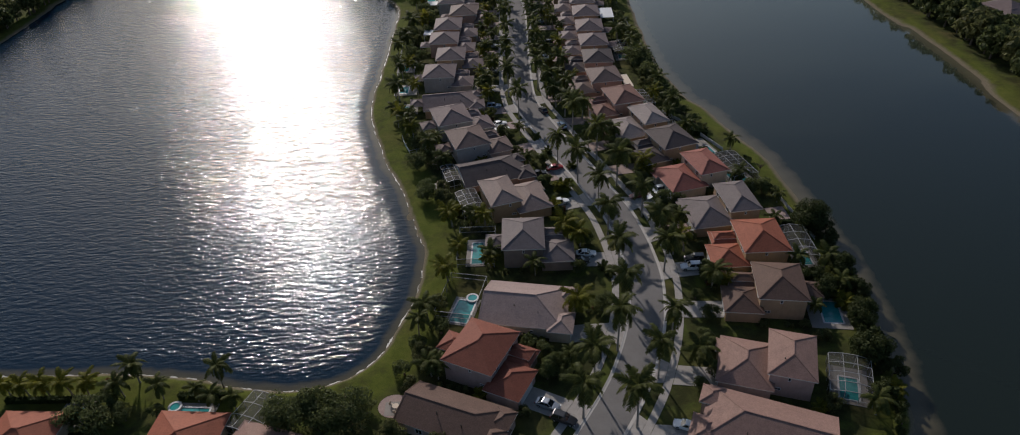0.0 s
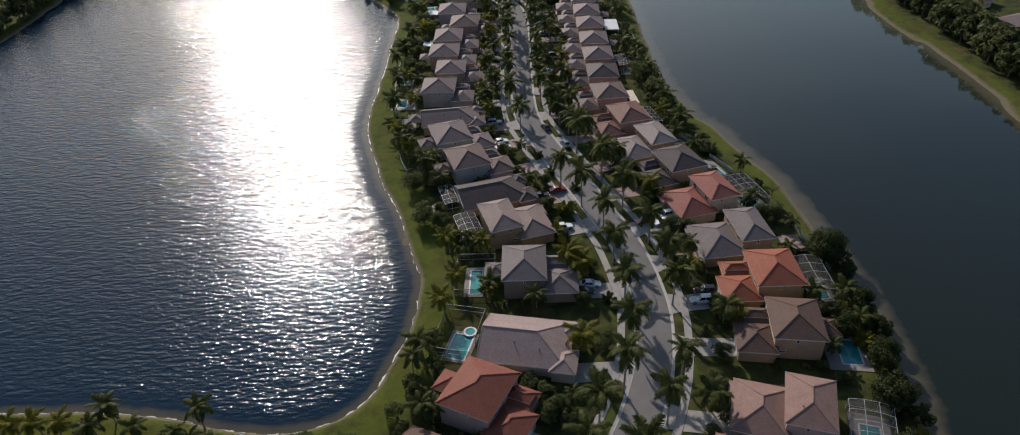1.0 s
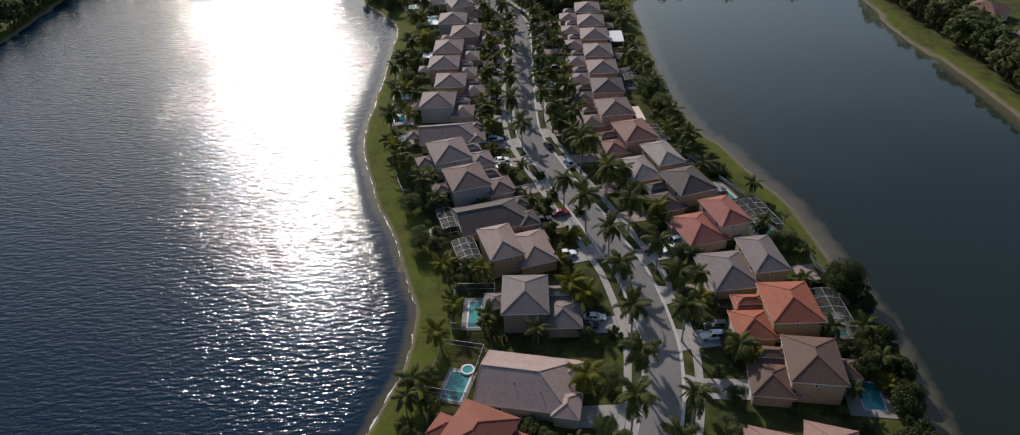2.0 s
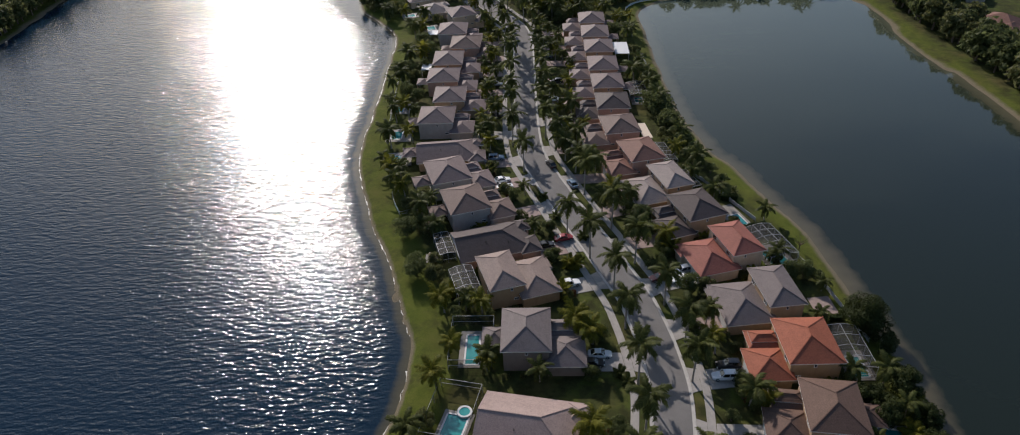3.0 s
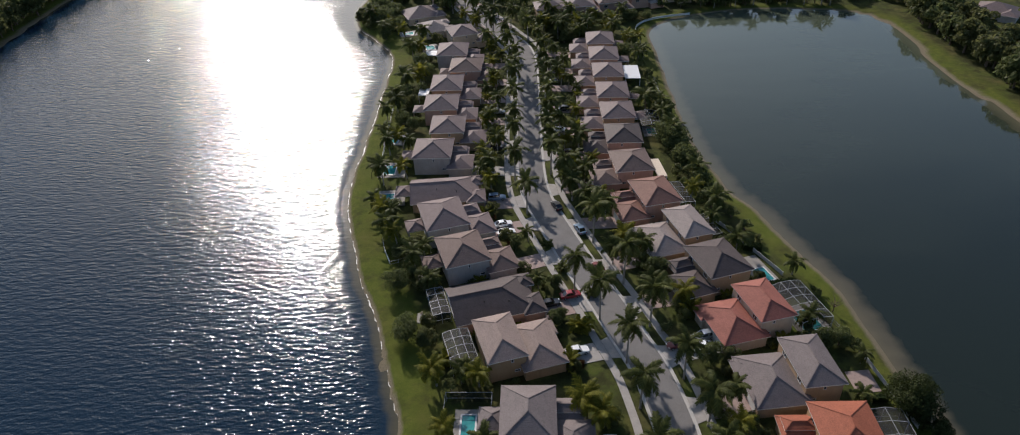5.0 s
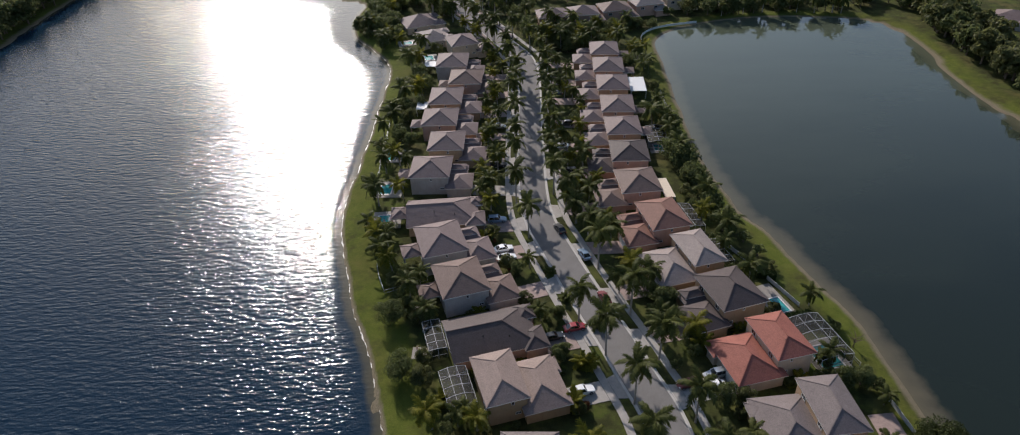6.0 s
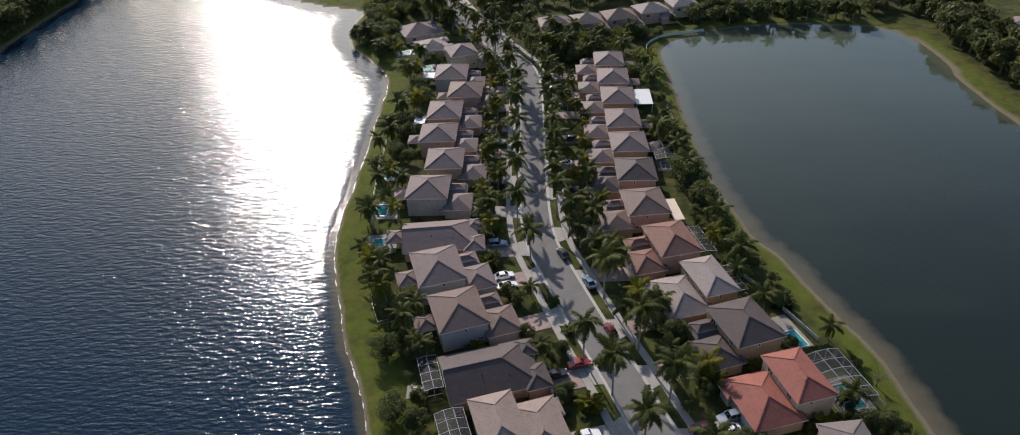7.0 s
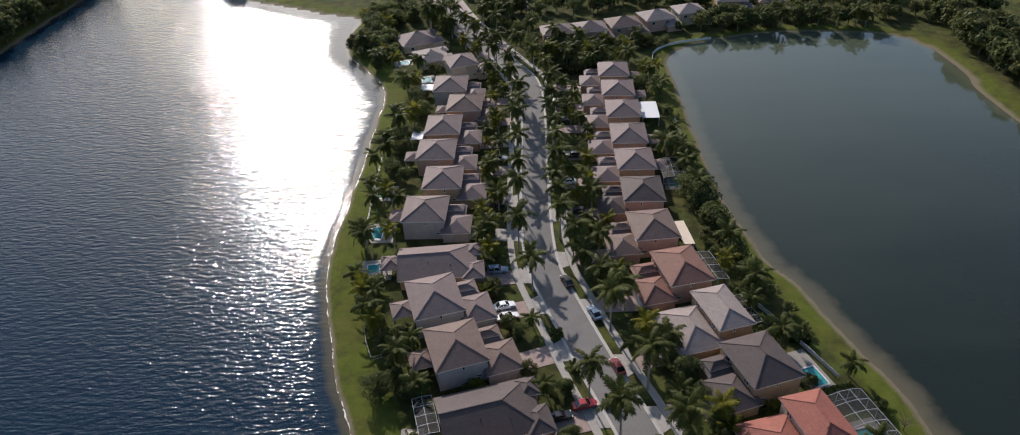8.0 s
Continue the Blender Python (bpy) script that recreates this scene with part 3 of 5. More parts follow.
def tall_house(c, yaw, street, W, D, tile, wall, label, wide=True, drive=PAVER, porch=True, lanai=True, seed=0, reach=None):
    """The two-storey type: a tall hipped block with a low garage wing, an entry and a porch towards the street."""
    r = random.Random(seed)
    x, y = W / 2, D / 2
    if wide:
        far = reach or 11.4
        blocks = [(-x, x, -y, y, 5.4, HH, True), (x - 1.3, far, -y - 1.5, 0.7, 2.9, HH, True), (x - 1.2, far - 1.7, 0.5, y - 0.7, 2.9, HH, True),
                  (x - 1.0, far - 2.3, 1.6, 4.6, 3.55, HH, True)]
        gx_, gy_, gw = far - 0.5, -y / 2 - 0.4, 4.8
    else:
        far = reach or 12.8
        blocks = [(-x, x, -y, y, 5.4, HH, True), (x - 1.6, far, -y - 1.6, y - 1.4, 2.9, HH, True), (far - 4.6, far + 0.7, 0.4, y - 1.9, 2.55, HH, True)]
        gx_, gy_, gw = far - 0.5, -y / 2 - 0.9, 4.8
    if lanai:
        blocks.append((-x - 3.9, -x + 1.0, -1.6, 3.6, 2.8, HH, False))
    lights = [(0.4 + r.uniform(-0.5, 0.5), -y + 0.5, 4.45, "near", 0.55, 0.85, 0), (x - 2.2, -y + 0.5, 1.75, "near", 1.15, 0.62, 1),
              (x - 0.5, -y / 2, 4.2, "front", 1.5, 1.2, 1), (x - 0.5, y / 2, 4.2, "front", 1.5, 1.2, 1),
              (-x + 0.5, -y / 2, 4.2, "back", 1.6, 1.2, 1), (-x + 0.5, y / 2, 4.2, "back", 1.6, 1.2, 1), (-x + 0.5, -y / 2, 1.4, "back", 2.4, 2.0, 1)]
    if lanai:
        lights = lights[:-1] + [(-x + 0.5, 1.0, 1.25, "back", 3.0, 2.1, 2)]
    ob = house(c, yaw, street, blocks, tile, wall, label, lights, drive, (gx_, gy_, gw),
               [(r.uniform(-1, 1) * x * 0.4, -y * 0.45, 6.5)] if r.random() < 0.6 else [])
    if lanai:
        for py in (-1.3, 3.3):
            post = Geo().box(street * (-x - 3.6) - 0.15, street * (-x - 3.6) + 0.15, py - 0.15, py + 0.15, -0.2, 2.6)
            part("lanai_post", post, WALL[wall], ob)
    return ob


GREY_TOWN = "two-storey stucco house with a grey tiled hip roof"
tall_house((2.3, 134.2), -2, 1, 9.7, 12.4, "grey", "grey", "two-storey beige-grey house with pale grey tiled hip roof", seed=1, drive=CONCRETE)
tall_house((-2.7, 152.9), 16, 1, 8.0, 12.8, "warm", "ochre", "two-storey ochre house with warm pinkish-grey tiled hip roofs", False, seed=2, lanai=False, reach=11.4, drive=CONCRETE)
tall_house((-11.2, 182.0), 17, 1, 10.4, 12.4, "brown", "white", "two-storey white stucco house with brown-grey tiled hip roof", seed=3)
tall_house((-16.5, 196.6), 16, 1, 10.6, 13.0, "mauve", "white", "two-storey white stucco house with mauve-grey tiled hip roof", seed=4)
tall_house((-21.5, 229.8), -2, 1, 10.9, 11.8, "mauve", "white", "two-storey white house with mauve-grey tiled hip roof", seed=5, drive=CONCRETE)
tall_house((-18.3, 244.6), -1, 1, 10.3, 11.8, "mauve", "tan", "two-storey tan house with mauve-grey tiled hip roof", seed=6, lanai=False)
tall_house((-21.3, 260.2), -1, 1, 10.8, 12.0, "mauve", "salmon", "two-storey salmon house with mauve tiled hip roof", seed=7)
tall_house((-20.5, 275.4), -1, 1, 10.6, 13.0, "mauve", "tan", "two-storey tan house with mauve tiled hip roof", seed=8, lanai=False)
tall_house((-14.9, 290.2), -2, 1, 11.2, 12.6, "brown", "salmon", "two-storey salmon house with brown tiled hip roof", seed=9)
tall_house((-20.4, 305.6), -1, 1, 11.2, 13.0, "mauve", "white", "two-storey pale house with mauve tiled hip roof", seed=10, lanai=False)
tall_house((49.0, 92.5), -19, -1, 8.4, 11.9, "pink", "rose", "two-storey rose stucco house with pinkish tiled hip roofs", False, seed=11, lanai=False, reach=12.6, drive=CONCRETE)
tall_house((53.5, 112.9), -9, -1, 9.9, 12.0, "umber", "tan", "two-storey tan house with brown tiled hip roof", seed=12, drive=CONCRETE)
tall_house((54.5, 128.7), -1, -1, 10.2, 12.4, "orange", "ochre", "two-storey ochre house with bright orange tiled hip roofs", seed=13, lanai=False, drive=CONCRETE, reach=11.9)
tall_house((53.9, 144.7), 5, -1, 7.8, 12.8, "grey", "tan", "two-storey tan house with grey tiled hip roofs", False, seed=14, lanai=False)
tall_house((50.3, 161.7), 14, -1, 8.0, 12.2, "red", "cream", "two-storey cream house with red tiled hip roofs", False, seed=15, lanai=False, reach=12.4, drive=CONCRETE)
tall_house((44.6, 175.9), 17, -1, 10.3, 12.4, "dark", "tan", "two-storey tan house with dark brown tiled hip roof", seed=16, lanai=False)
tall_house((41.1, 190.3), 15, -1, 7.8, 12.6, "light", "tan", "two-storey tan house with pale grey tiled hip roofs", False, seed=17, lanai=False, reach=12.2)
tall_house((35.8, 204.1), 12, -1, 9.8, 12.7, "russet", "salmon", "two-storey salmon house with russet tiled hip roofs", seed=18, lanai=False)
tall_house((32.2, 219.8), 5, -1, 10.3, 12.0, "brown", "salmon", "two-storey salmon house with brown tiled hip roof", seed=19, lanai=False)
tall_house((32.2, 235.6), -2, -1, 10.3, 12.0, "dark", "salmon", "two-storey salmon house with dark brown tiled hip roof", seed=20, lanai=False)
tall_house((32.5, 250.9), -1, -1, 10.2, 11.8, "mauve", "tan", "two-storey tan house with mauve tiled hip roof", seed=21)
tall_house((32.8, 265.8), -3, -1, 10.2, 12.4, "mauve", "salmon", "two-storey salmon house with mauve tiled hip roof", seed=22)
tall_house((33.3, 282.0), -3, -1, 10.4, 12.4, "mauve", "tan", "two-storey tan house with mauve tiled hip roof", seed=23, lanai=False)
tall_house((33.6, 297.2), -4, -1, 10.4, 12.6, "mauve", "salmon", "two-storey salmon house with mauve tiled hip roof", seed=24)
tall_house((33.9, 312.4), -3, -1, 10.3, 12.6, "mauve", "tan", "two-storey tan house with grey tiled hip roof", seed=25)


def low_house(c, yaw, street, W, D, tile, wall, label, ends, drive=PAVER, lanai=False):
    """The single-storey type: one long roof across the plot with a stepped street end."""
    x, y = W / 2, D / 2
    blocks = [(-x, x, -y, y, 2.9, ends, True), (x - 3.5, x + 1.6, -y - 0.8, -y + 5.6, 2.9, HH, True), (x - 2.6, x + 1.2, y - 5.0, y - 0.6, 3.3, HH, True)]
    lights = [(-x / 2, -y + 0.5, 1.5, "near", 1.4, 1.2, 1), (2.0, -y + 0.5, 1.5, "near", 0.7, 0.6, 0), (-x + 0.5, 0, 1.2, "back", 3.0, 2.1, 2)]
    if lanai:
        blocks.append((-x - 4.2, -x + 0.6, -1.2, 4.2, 2.5, HH, False))
    ob = house(c, yaw, street, blocks, tile, wall, label, lights, drive, (x + 1.1, -y + 2.4, 4.6), [(-2.0, -y * 0.4, 4.6), (3.0, -y * 0.55, 4.2)])
    for py in (-0.9, 3.9) if lanai else ():
        part("lanai_post", Geo().box(street * (-x - 3.9) - 0.15, street * (-x - 3.9) + 0.15, py - 0.15, py + 0.15, -0.2, 2.3), WALL[wall], ob)
    return ob


low_house((2.0, 112.7), -12.3, 1, 17.4, 13.4, "blush", "cream", "long single-storey house with pale grey-pink tiled roof", ("gable", "hip"), CONCRETE)
low_house((-4.6, 167.2), 15, 1, 17.4, 12.6, "dark", "salmon", "long single-storey house with dark grey tiled roof", ("gable", "hip"))
low_house((-17.2, 211.4), 4, 1, 17.6, 12.4, "mauve", "tan", "long single-storey house with mauve-grey tiled roof", ("gable", "hip"), lanai=True)
low_house((-12.0, 85.0), -25, 1, 18.5, 9.8, "umber", "rose", "long single-storey house with brown-pink tiled roof", ("gable", "hip"), CONCRETE)
low_house((40.5, 78.6), -24.5, -1, 21.0, 12.8, "pink", "rose", "long single-storey house with pinkish tiled roof", ("gable", "hip"), CONCRETE)
tall_house((-7.1, 99.0), -27.5, 1, 10.6, 12.4, "terracotta", "rose", "two-storey rose-grey house with terracotta tiled hip roofs", seed=26, drive=CONCRETE)
tall_house((-18.2, 325.5), 17, 1, 10.6, 12.0, "mauve", "cream", "two-storey cream house with mauve tiled roof among trees", seed=27, lanai=False)
low_house((-30.2, 338.0), 19, 1, 12.0, 13.0, "light", "white", "low white house with pale grey tiled roof among trees", HH)
low_house((-37.2, 356.4), 21, 1, 15.0, 14.0, "mauve", "cream", "low cream house with mauve tiled roof among trees", HH)


# ---- plants ----
def frond_mesh(name, material, length, droop, seed, pairs=20, leaflet=0.75, broad=0.085):
    """A feather-shaped palm frond lying along +x from its foot."""
    r = random.Random(seed)
    g = Geo()
    spine = []
    for i in range(9):
        s = i / 8
        spine.append(Vector((length * (s - 0.12 * droop * s * s), 0.12 * math.sin(s * 2 + seed), length * (0.30 * s - 0.52 * droop * s * s))))
    for i in range(8):
        a, b, w = spine[i], spine[i + 1], 0.06 * (1 - i / 9)
        g.add([a + Vector((0, w, 0)), a - Vector((0, w, 0)), b - Vector((0, w, 0)), b + Vector((0, w, 0))], [(0, 1, 2, 3)])
    for k in range(pairs):
        s = 0.10 + 0.88 * k / (pairs - 1)
        i = min(7, int(s * 8))
        p = spine[i].lerp(spine[i + 1], s * 8 - i)
        d = (spine[i + 1] - spine[i]).normalized()
        ln = leaflet * (0.55 + 0.75 * math.sin(math.pi * min(1, s * 0.85 + 0.15))) * r.uniform(0.85, 1.1)
        for side in (-1, 1):
            out = (d * r.uniform(0.45, 0.75) + Vector((0, side, 0)) * 0.85 + Vector((0, 0, r.uniform(-0.55, -0.05)))).normalized()
            w = d * broad
            m_, t = p + out * ln * 0.55 + Vector((0, 0, 0.03)), p + out * ln + Vector((0, 0, -0.16 * ln))
            g.add([p - w, p + w, m_ + w * 0.9, m_ - w * 0.9, t], [(0, 1, 2, 3), (3, 2, 4)])
    return g.mesh(name, material)


FRONDS, FAR_FRONDS = ({key: [frond_mesh("frond", mat, ln, dr, 3 * i + j, pairs, lf, br * 20 / pairs) for j, dr in enumerate(droops)]
          for i, (key, mat, ln, lf, br, droops) in enumerate((("royal", FROND, 4.15, 1.0, 0.125, (0.75, 1.25, 1.65)), ("coconut", FROND_YELLOW, 3.5, 0.95, 0.09, (0.55, 0.95, 1.3)),
                                                              ("areca", FROND_YELLOW, 2.2, 0.6, 0.08, (0.55, 0.95, 1.3)), ("cycad", FROND, 1.8, 0.55, 0.08, (0.55, 0.95, 1.3))))} for pairs in (20, 13))


def palm(name, key, height, count, seed, label, lean=0.3, m=None, radius=0.17, joined=False):
    """A single-trunked palm: tapering trunk, green shaft and a head of fronds."""
    r = random.Random(seed)
    ob = thing(name, m or Matrix(), label, "palm tree", "palms")
    ax = r.uniform(0, 6.28)
    lx, ly = lean * math.cos(ax), lean * math.sin(ax)
    pts = [(lx * s * s, ly * s * s, height * s - 0.3 * (1 - s)) for s in (0, 0.08, 0.25, 0.5, 0.75, 1)]
    part("trunk", Geo().tube(pts, [radius * k for k in (1.7, 1.25, 1.05, 1.1, 0.9, 0.7)], 8), TRUNK, ob, smooth=True)
    top = Vector(pts[-1])
    if key == "royal":
        part("crownshaft", Geo().tube([top - Vector((0, 0, 0.1)), top + Vector((0, 0, 0.5)), top + Vector((0, 0, 1.0))], [0.17, 0.16, 0.09], 8), FROND, ob, smooth=True)
        top = top + Vector((0, 0, 0.8))
    head = Geo()
    for k in range(count):
        s = (k + 0.5) / count
        pitch = 68 - 98 * s + r.uniform(-8, 8)
        stock = (FAR_FRONDS if joined else FRONDS)[key]
        data = r.choice(stock[1:] if s > 0.4 else stock[:2])
        sc = r.uniform(0.85, 1.1)
        at = Matrix.Translation(top) @ Matrix.Rotation(k * 2.39996 + r.uniform(-0.2, 0.2), 4, "Z") @ Matrix.Rotation(-radians(pitch - 16), 4, "Y") @ Matrix.Rotation(r.uniform(-0.35, 0.35), 4, "X") @ Matrix.Scale(sc, 4)
        if joined:
            head.add([at @ p.co for p in data.vertices], [tuple(p.vertices) for p in data.polygons])
        else:
            part("frond", data, None, ob).matrix_local = at
    if joined:
        tagged(part("crown", head, FRONDS[key][0].materials[0], ob), kind="stuff")
    return ob


def leaf_cloud(seed, rx, rz, lumps, leaves, size, flat=0.75):
    """Many small leaves gathered in clumps: an uneven crown with gaps, its middle at the origin."""
    r = random.Random(seed)
    g = Geo()
    centres = []
    for _ in range(lumps):
        a, u = r.uniform(0, 6.283), r.uniform(-0.85, 1.0)
        q = math.sqrt(max(0, 1 - u * u * 0.8)) * r.uniform(0.35, 0.82)
        centres.append((Vector((rx * q * math.cos(a), rx * q * math.sin(a), rz * u * 0.75)), r.uniform(0.28, 0.48) * rx))
    for _ in range(leaves):
        c, rad = r.choice(centres)
        n = Vector((r.gauss(0, 1), r.gauss(0, 1), r.gauss(0, 1) * 0.8 + 0.35)).normalized()
        p = c + Vector((n.x, n.y, n.z * flat)) * rad * r.uniform(0.72, 1.06)
        t = (n + Vector((r.gauss(0, 0.45), r.gauss(0, 0.45), r.gauss(0, 0.45)))).normalized()
        a = t.orthogonal().normalized()
        a.rotate(Matrix.Rotation(r.uniform(0, 6.28), 3, t))
        b = t.cross(a)
        s = size * r.uniform(0.6, 1.3)
        g.add([p - a * s * 0.5, p + b * s * 0.32, p + a * s * 0.6, p - b * s * 0.32], [(0, 1, 2, 3)])
    return g


def tree(name, seed, height, rx, rz, leaf, label, lumps=22, leaves=4000, size=0.33, category="tree", limbs=5, full=False):
    """A broadleaf tree: tapered trunk, limbs and a crown of leaf clumps."""
    r = random.Random(seed)
    ob = thing(name, Matrix(), label, category, "trees and shrubs")
    fork = Vector((r.uniform(-0.2, 0.2), r.uniform(-0.2, 0.2), max(0.4, height - rz * 0.9)))
    part("trunk", Geo().tube([(0, 0, -0.3), (0, 0, 0.2), fork * 0.6, fork], [0.05 * rx + 0.12, 0.04 * rx + 0.08, 0.03 * rx + 0.06, 0.03 * rx + 0.04], 7), BARK, ob, smooth=True)
    for k in range(limbs):
        a = k * 1.257 + r.uniform(-0.4, 0.4)
        tip = Vector((math.cos(a) * rx * 0.62, math.sin(a) * rx * 0.62, height + rz * r.uniform(-0.1, 0.45)))
        part("limb", Geo().tube([fork, fork.lerp(tip, 0.5) + Vector((0, 0, 0.2)), tip], [0.028 * rx + 0.03, 0.02 * rx + 0.02, 0.02], 5), BARK, ob, smooth=True)
    if limbs == 0 and not full:
        leaves, size = leaves // 3, size * 1.5
    g = leaf_cloud(seed, rx, rz, lumps, leaves, size)
    g.v = [(x, y, z + height) for x, y, z in g.v]
    part("crown", g, leaf, ob)
    return ob


class Stock:
    """Keeps one model of each kind: the first call sets it down, later calls copy it."""

    def __init__(self, makers):
        self.makers, self.used, self.count = makers, {}, 0

    def put(self, key, x, y, turn, size, z=0.0, label=""):
        if y > 186 or abs(x) > 75:
            key = key + "_far"
        m = pose(x, y, z, 0, 0, turn) @ Matrix.Scale(size, 4)
        if key in self.used:
            ob = copy_thing(self.used[key], m)
            ob.scale = (size,) * 3
        else:
            ob = self.used[key] = self.makers[key]()
            ob.matrix_world = m
        return tagged(ob, label)


ROYAL = "tall royal palm with grey trunk and green fronds beside the street"
COCO = "yellow-green coconut palm with arching fronds in a garden"
MODELS = {
    "royal_a": (palm, "palm_tree", "royal", 9.0, 16, 1, ROYAL),
    "royal_b": (palm, "palm_tree", "royal", 9.7, 15, 2, ROYAL),
    "royal_c": (palm, "palm_tree", "royal", 8.3, 16, 3, ROYAL),
    "coco_a": (palm, "palm_tree", "coconut", 4.6, 17, 4, COCO, 0.7),
    "coco_b": (palm, "palm_tree", "coconut", 5.6, 16, 5, COCO, 1.0),
    "dark_a": (palm, "palm_tree", "royal", 4.8, 16, 6, "dark green palm in a garden", 0.5),
    "dark_b": (palm, "palm_tree", "royal", 5.8, 15, 7, "dark green palm in a garden", 0.4),
    "areca": (palm, "palm_tree", "areca", 1.2, 20, 8, "bushy yellow-green areca palm", 0.2, None, 0.12),
    "cycad": (palm, "palm_tree", "cycad", 0.5, 16, 9, "low dark cycad palm on the grass verge", 0.05, None, 0.16),
    "tree_a": (tree, "tree", 11, 2.6, 3.0, 2.5, LEAF, "dense dark green broadleaf tree"),
    "bank_tree": (tree, "tree", 17, 3.6, 4.5, 3.7, LEAF_DARK, "large round dark green tree on the lake bank", 52, 13000),
    # dark leaf reused on the south-eastern bank, painting in lens vignetting
    "tree_dark": (tree, "tree", 18, 2.6, 3.0, 2.5, LEAF_DARK, "dense very dark green broadleaf tree", 24, 5200),
    "shrub_dark": (tree, "shrub", 19, 1.1, 1.4, 1.0, LEAF_DARK, "dense very dark green shrub near the water", 12, 1400, 0.22, "shrub"),
    "tree_b": (tree, "tree", 12, 2.3, 2.6, 2.2, LEAF_OLIVE, "olive green broadleaf tree", 20, 3500),
    "tree_c": (tree, "tree", 13, 3.0, 3.4, 2.9, LEAF, "spreading dark green broadleaf tree", 26, 4500),
    "shrub_a": (tree, "shrub", 14, 1.1, 1.4, 1.0, LEAF, "dark green rounded garden shrub", 12, 1300, 0.22, "shrub"),
    "shrub_b": (tree, "shrub", 15, 0.9, 1.2, 0.9, LEAF_OLIVE, "olive green leafy garden shrub", 11, 1200, 0.21, "shrub"),
    "shrub_red": (tree, "shrub", 16, 1.0, 1.1, 1.0, LEAF_RED, "reddish-leaved rounded garden shrub", 11, 1200, 0.21, "shrub"),
}


def model(key):
    """Builds a plant by its key; those far off have a joined crown and no single limbs."""
    make, *how = MODELS[key.replace("_far", "")]
    if not key.endswith("_far"):
        return make(*how, limbs=0, full=True) if key.startswith("shrub") else make(*how)
    return make(*how, joined=True) if make is palm else make(*how, limbs=0)


plants = Stock({k + tail_: functools.partial(model, k + tail_) for k in MODELS for tail_ in ("", "_far")})
rng = random.Random(77)


OPEN_GROUND = ((42.6, 283.0, 5.2), (43.8, 275.0, 5.0), (40.6, 219.0, 4.0), (-33.4, 223.4, 2.4), (63.6, 106.0, 3.6), (56.2, 173.8, 2.6), (56.4, 179.5, 2.6), (-30.4, 212.0, 3.0), (-29.2, 307.0, 3.6))   # terraces and roofs kept clear of planting


def ashore(x, y, metres):
    """Whether a place lies at least so far from both lakes."""
    i, j = np.abs(gy - y).argmin(), np.abs(gx - x).argmin()
    return min(d_west[i, j], d_east[i, j]) >= metres


def plant(key, x, y, size=1.0):
    spread = 0.3 if key.startswith(("shrub", "areca", "cycad", "tree")) else 0.0
    covered = False
    for inv, x0, x1, y0, y1 in FOOTPRINTS:
        p = inv @ Vector((x, y, 0))
        covered |= x0 - spread < p.x < x1 + spread and y0 - spread < p.y < y1 + spread
    if covered or not ashore(x, y, 1.8 if key.startswith("tree") else 0.4) or any(math.hypot(x - cx, y - cy) < r for cx, cy, r in OPEN_GROUND):
        return
    plants.put(key, x, y, rng.uniform(0, 360), size * rng.uniform(0.92, 1.08))


# street palms on the verges
for x, y, key in ((13.3, 172, "royal_b"), (17.8, 163, "royal_a"), (21.6, 150.5, "royal_a"), (22.4, 139.2, "royal_c"), (22.6, 124, "royal_a"), (22.2, 113.4, "royal_c"),
                  (19.0, 101.2, "royal_b"), (13.4, 92.2, "royal_a"), (10.6, 85.2, "royal_c"), (3.9, 203.2, "royal_a"), (1.1, 218.3, "royal_a"),
                  (1.3, 235, "royal_b"), (1.4, 247, "royal_c"), (1.5, 259, "royal_a"), (1.4, 273, "royal_b"), (1.6, 283, "royal_c"), (1.9, 293, "royal_a"), (-0.2, 304, "royal_b"),
                  (-1.5, 318, "royal_a"), (-6, 335, "royal_b"), (-14.6, 353, "royal_a"), (-18.4, 362, "royal_c"), (-25.2, 380, "royal_b"), (-29, 391, "royal_a")):
    plant(key, x, y)
for x, y, key in ((24.2, 174.3, "royal_b"), (27.7, 160.6, "royal_a"), (31.6, 146, "royal_a"), (33.6, 134.8, "royal_c"), (32.7, 124.3, "royal_a"), (29.8, 103.0, "royal_c"),
                  (25.4, 93.5, "royal_b"), (19.6, 82.6, "royal_a"), (19.2, 190.2, "royal_a"), (13.6, 214.8, "royal_c"), (10.9, 222.4, "royal_b"), (11.0, 232.6, "royal_a"),
                  (11.2, 240.5, "royal_c"), (11.2, 247.4, "royal_a"), (11.4, 258, "royal_b"), (11.6, 270, "royal_a"), (11.7, 279, "royal_c"), (11.9, 289, "royal_b"), (11.5, 301, "royal_a"),
                  (10.6, 312, "royal_b"), (7.5, 325, "royal_a"), (1.0, 340, "royal_c"), (-6.0, 357, "royal_b"), (-12.6, 373, "royal_a")):
    plant(key, x, y)
for x, y in ((8.4, 189.3), (11.2, 180.2), (17.0, 171.2), (19.6, 126.5), (20.8, 124.6)):
    plant("cycad", x, y)
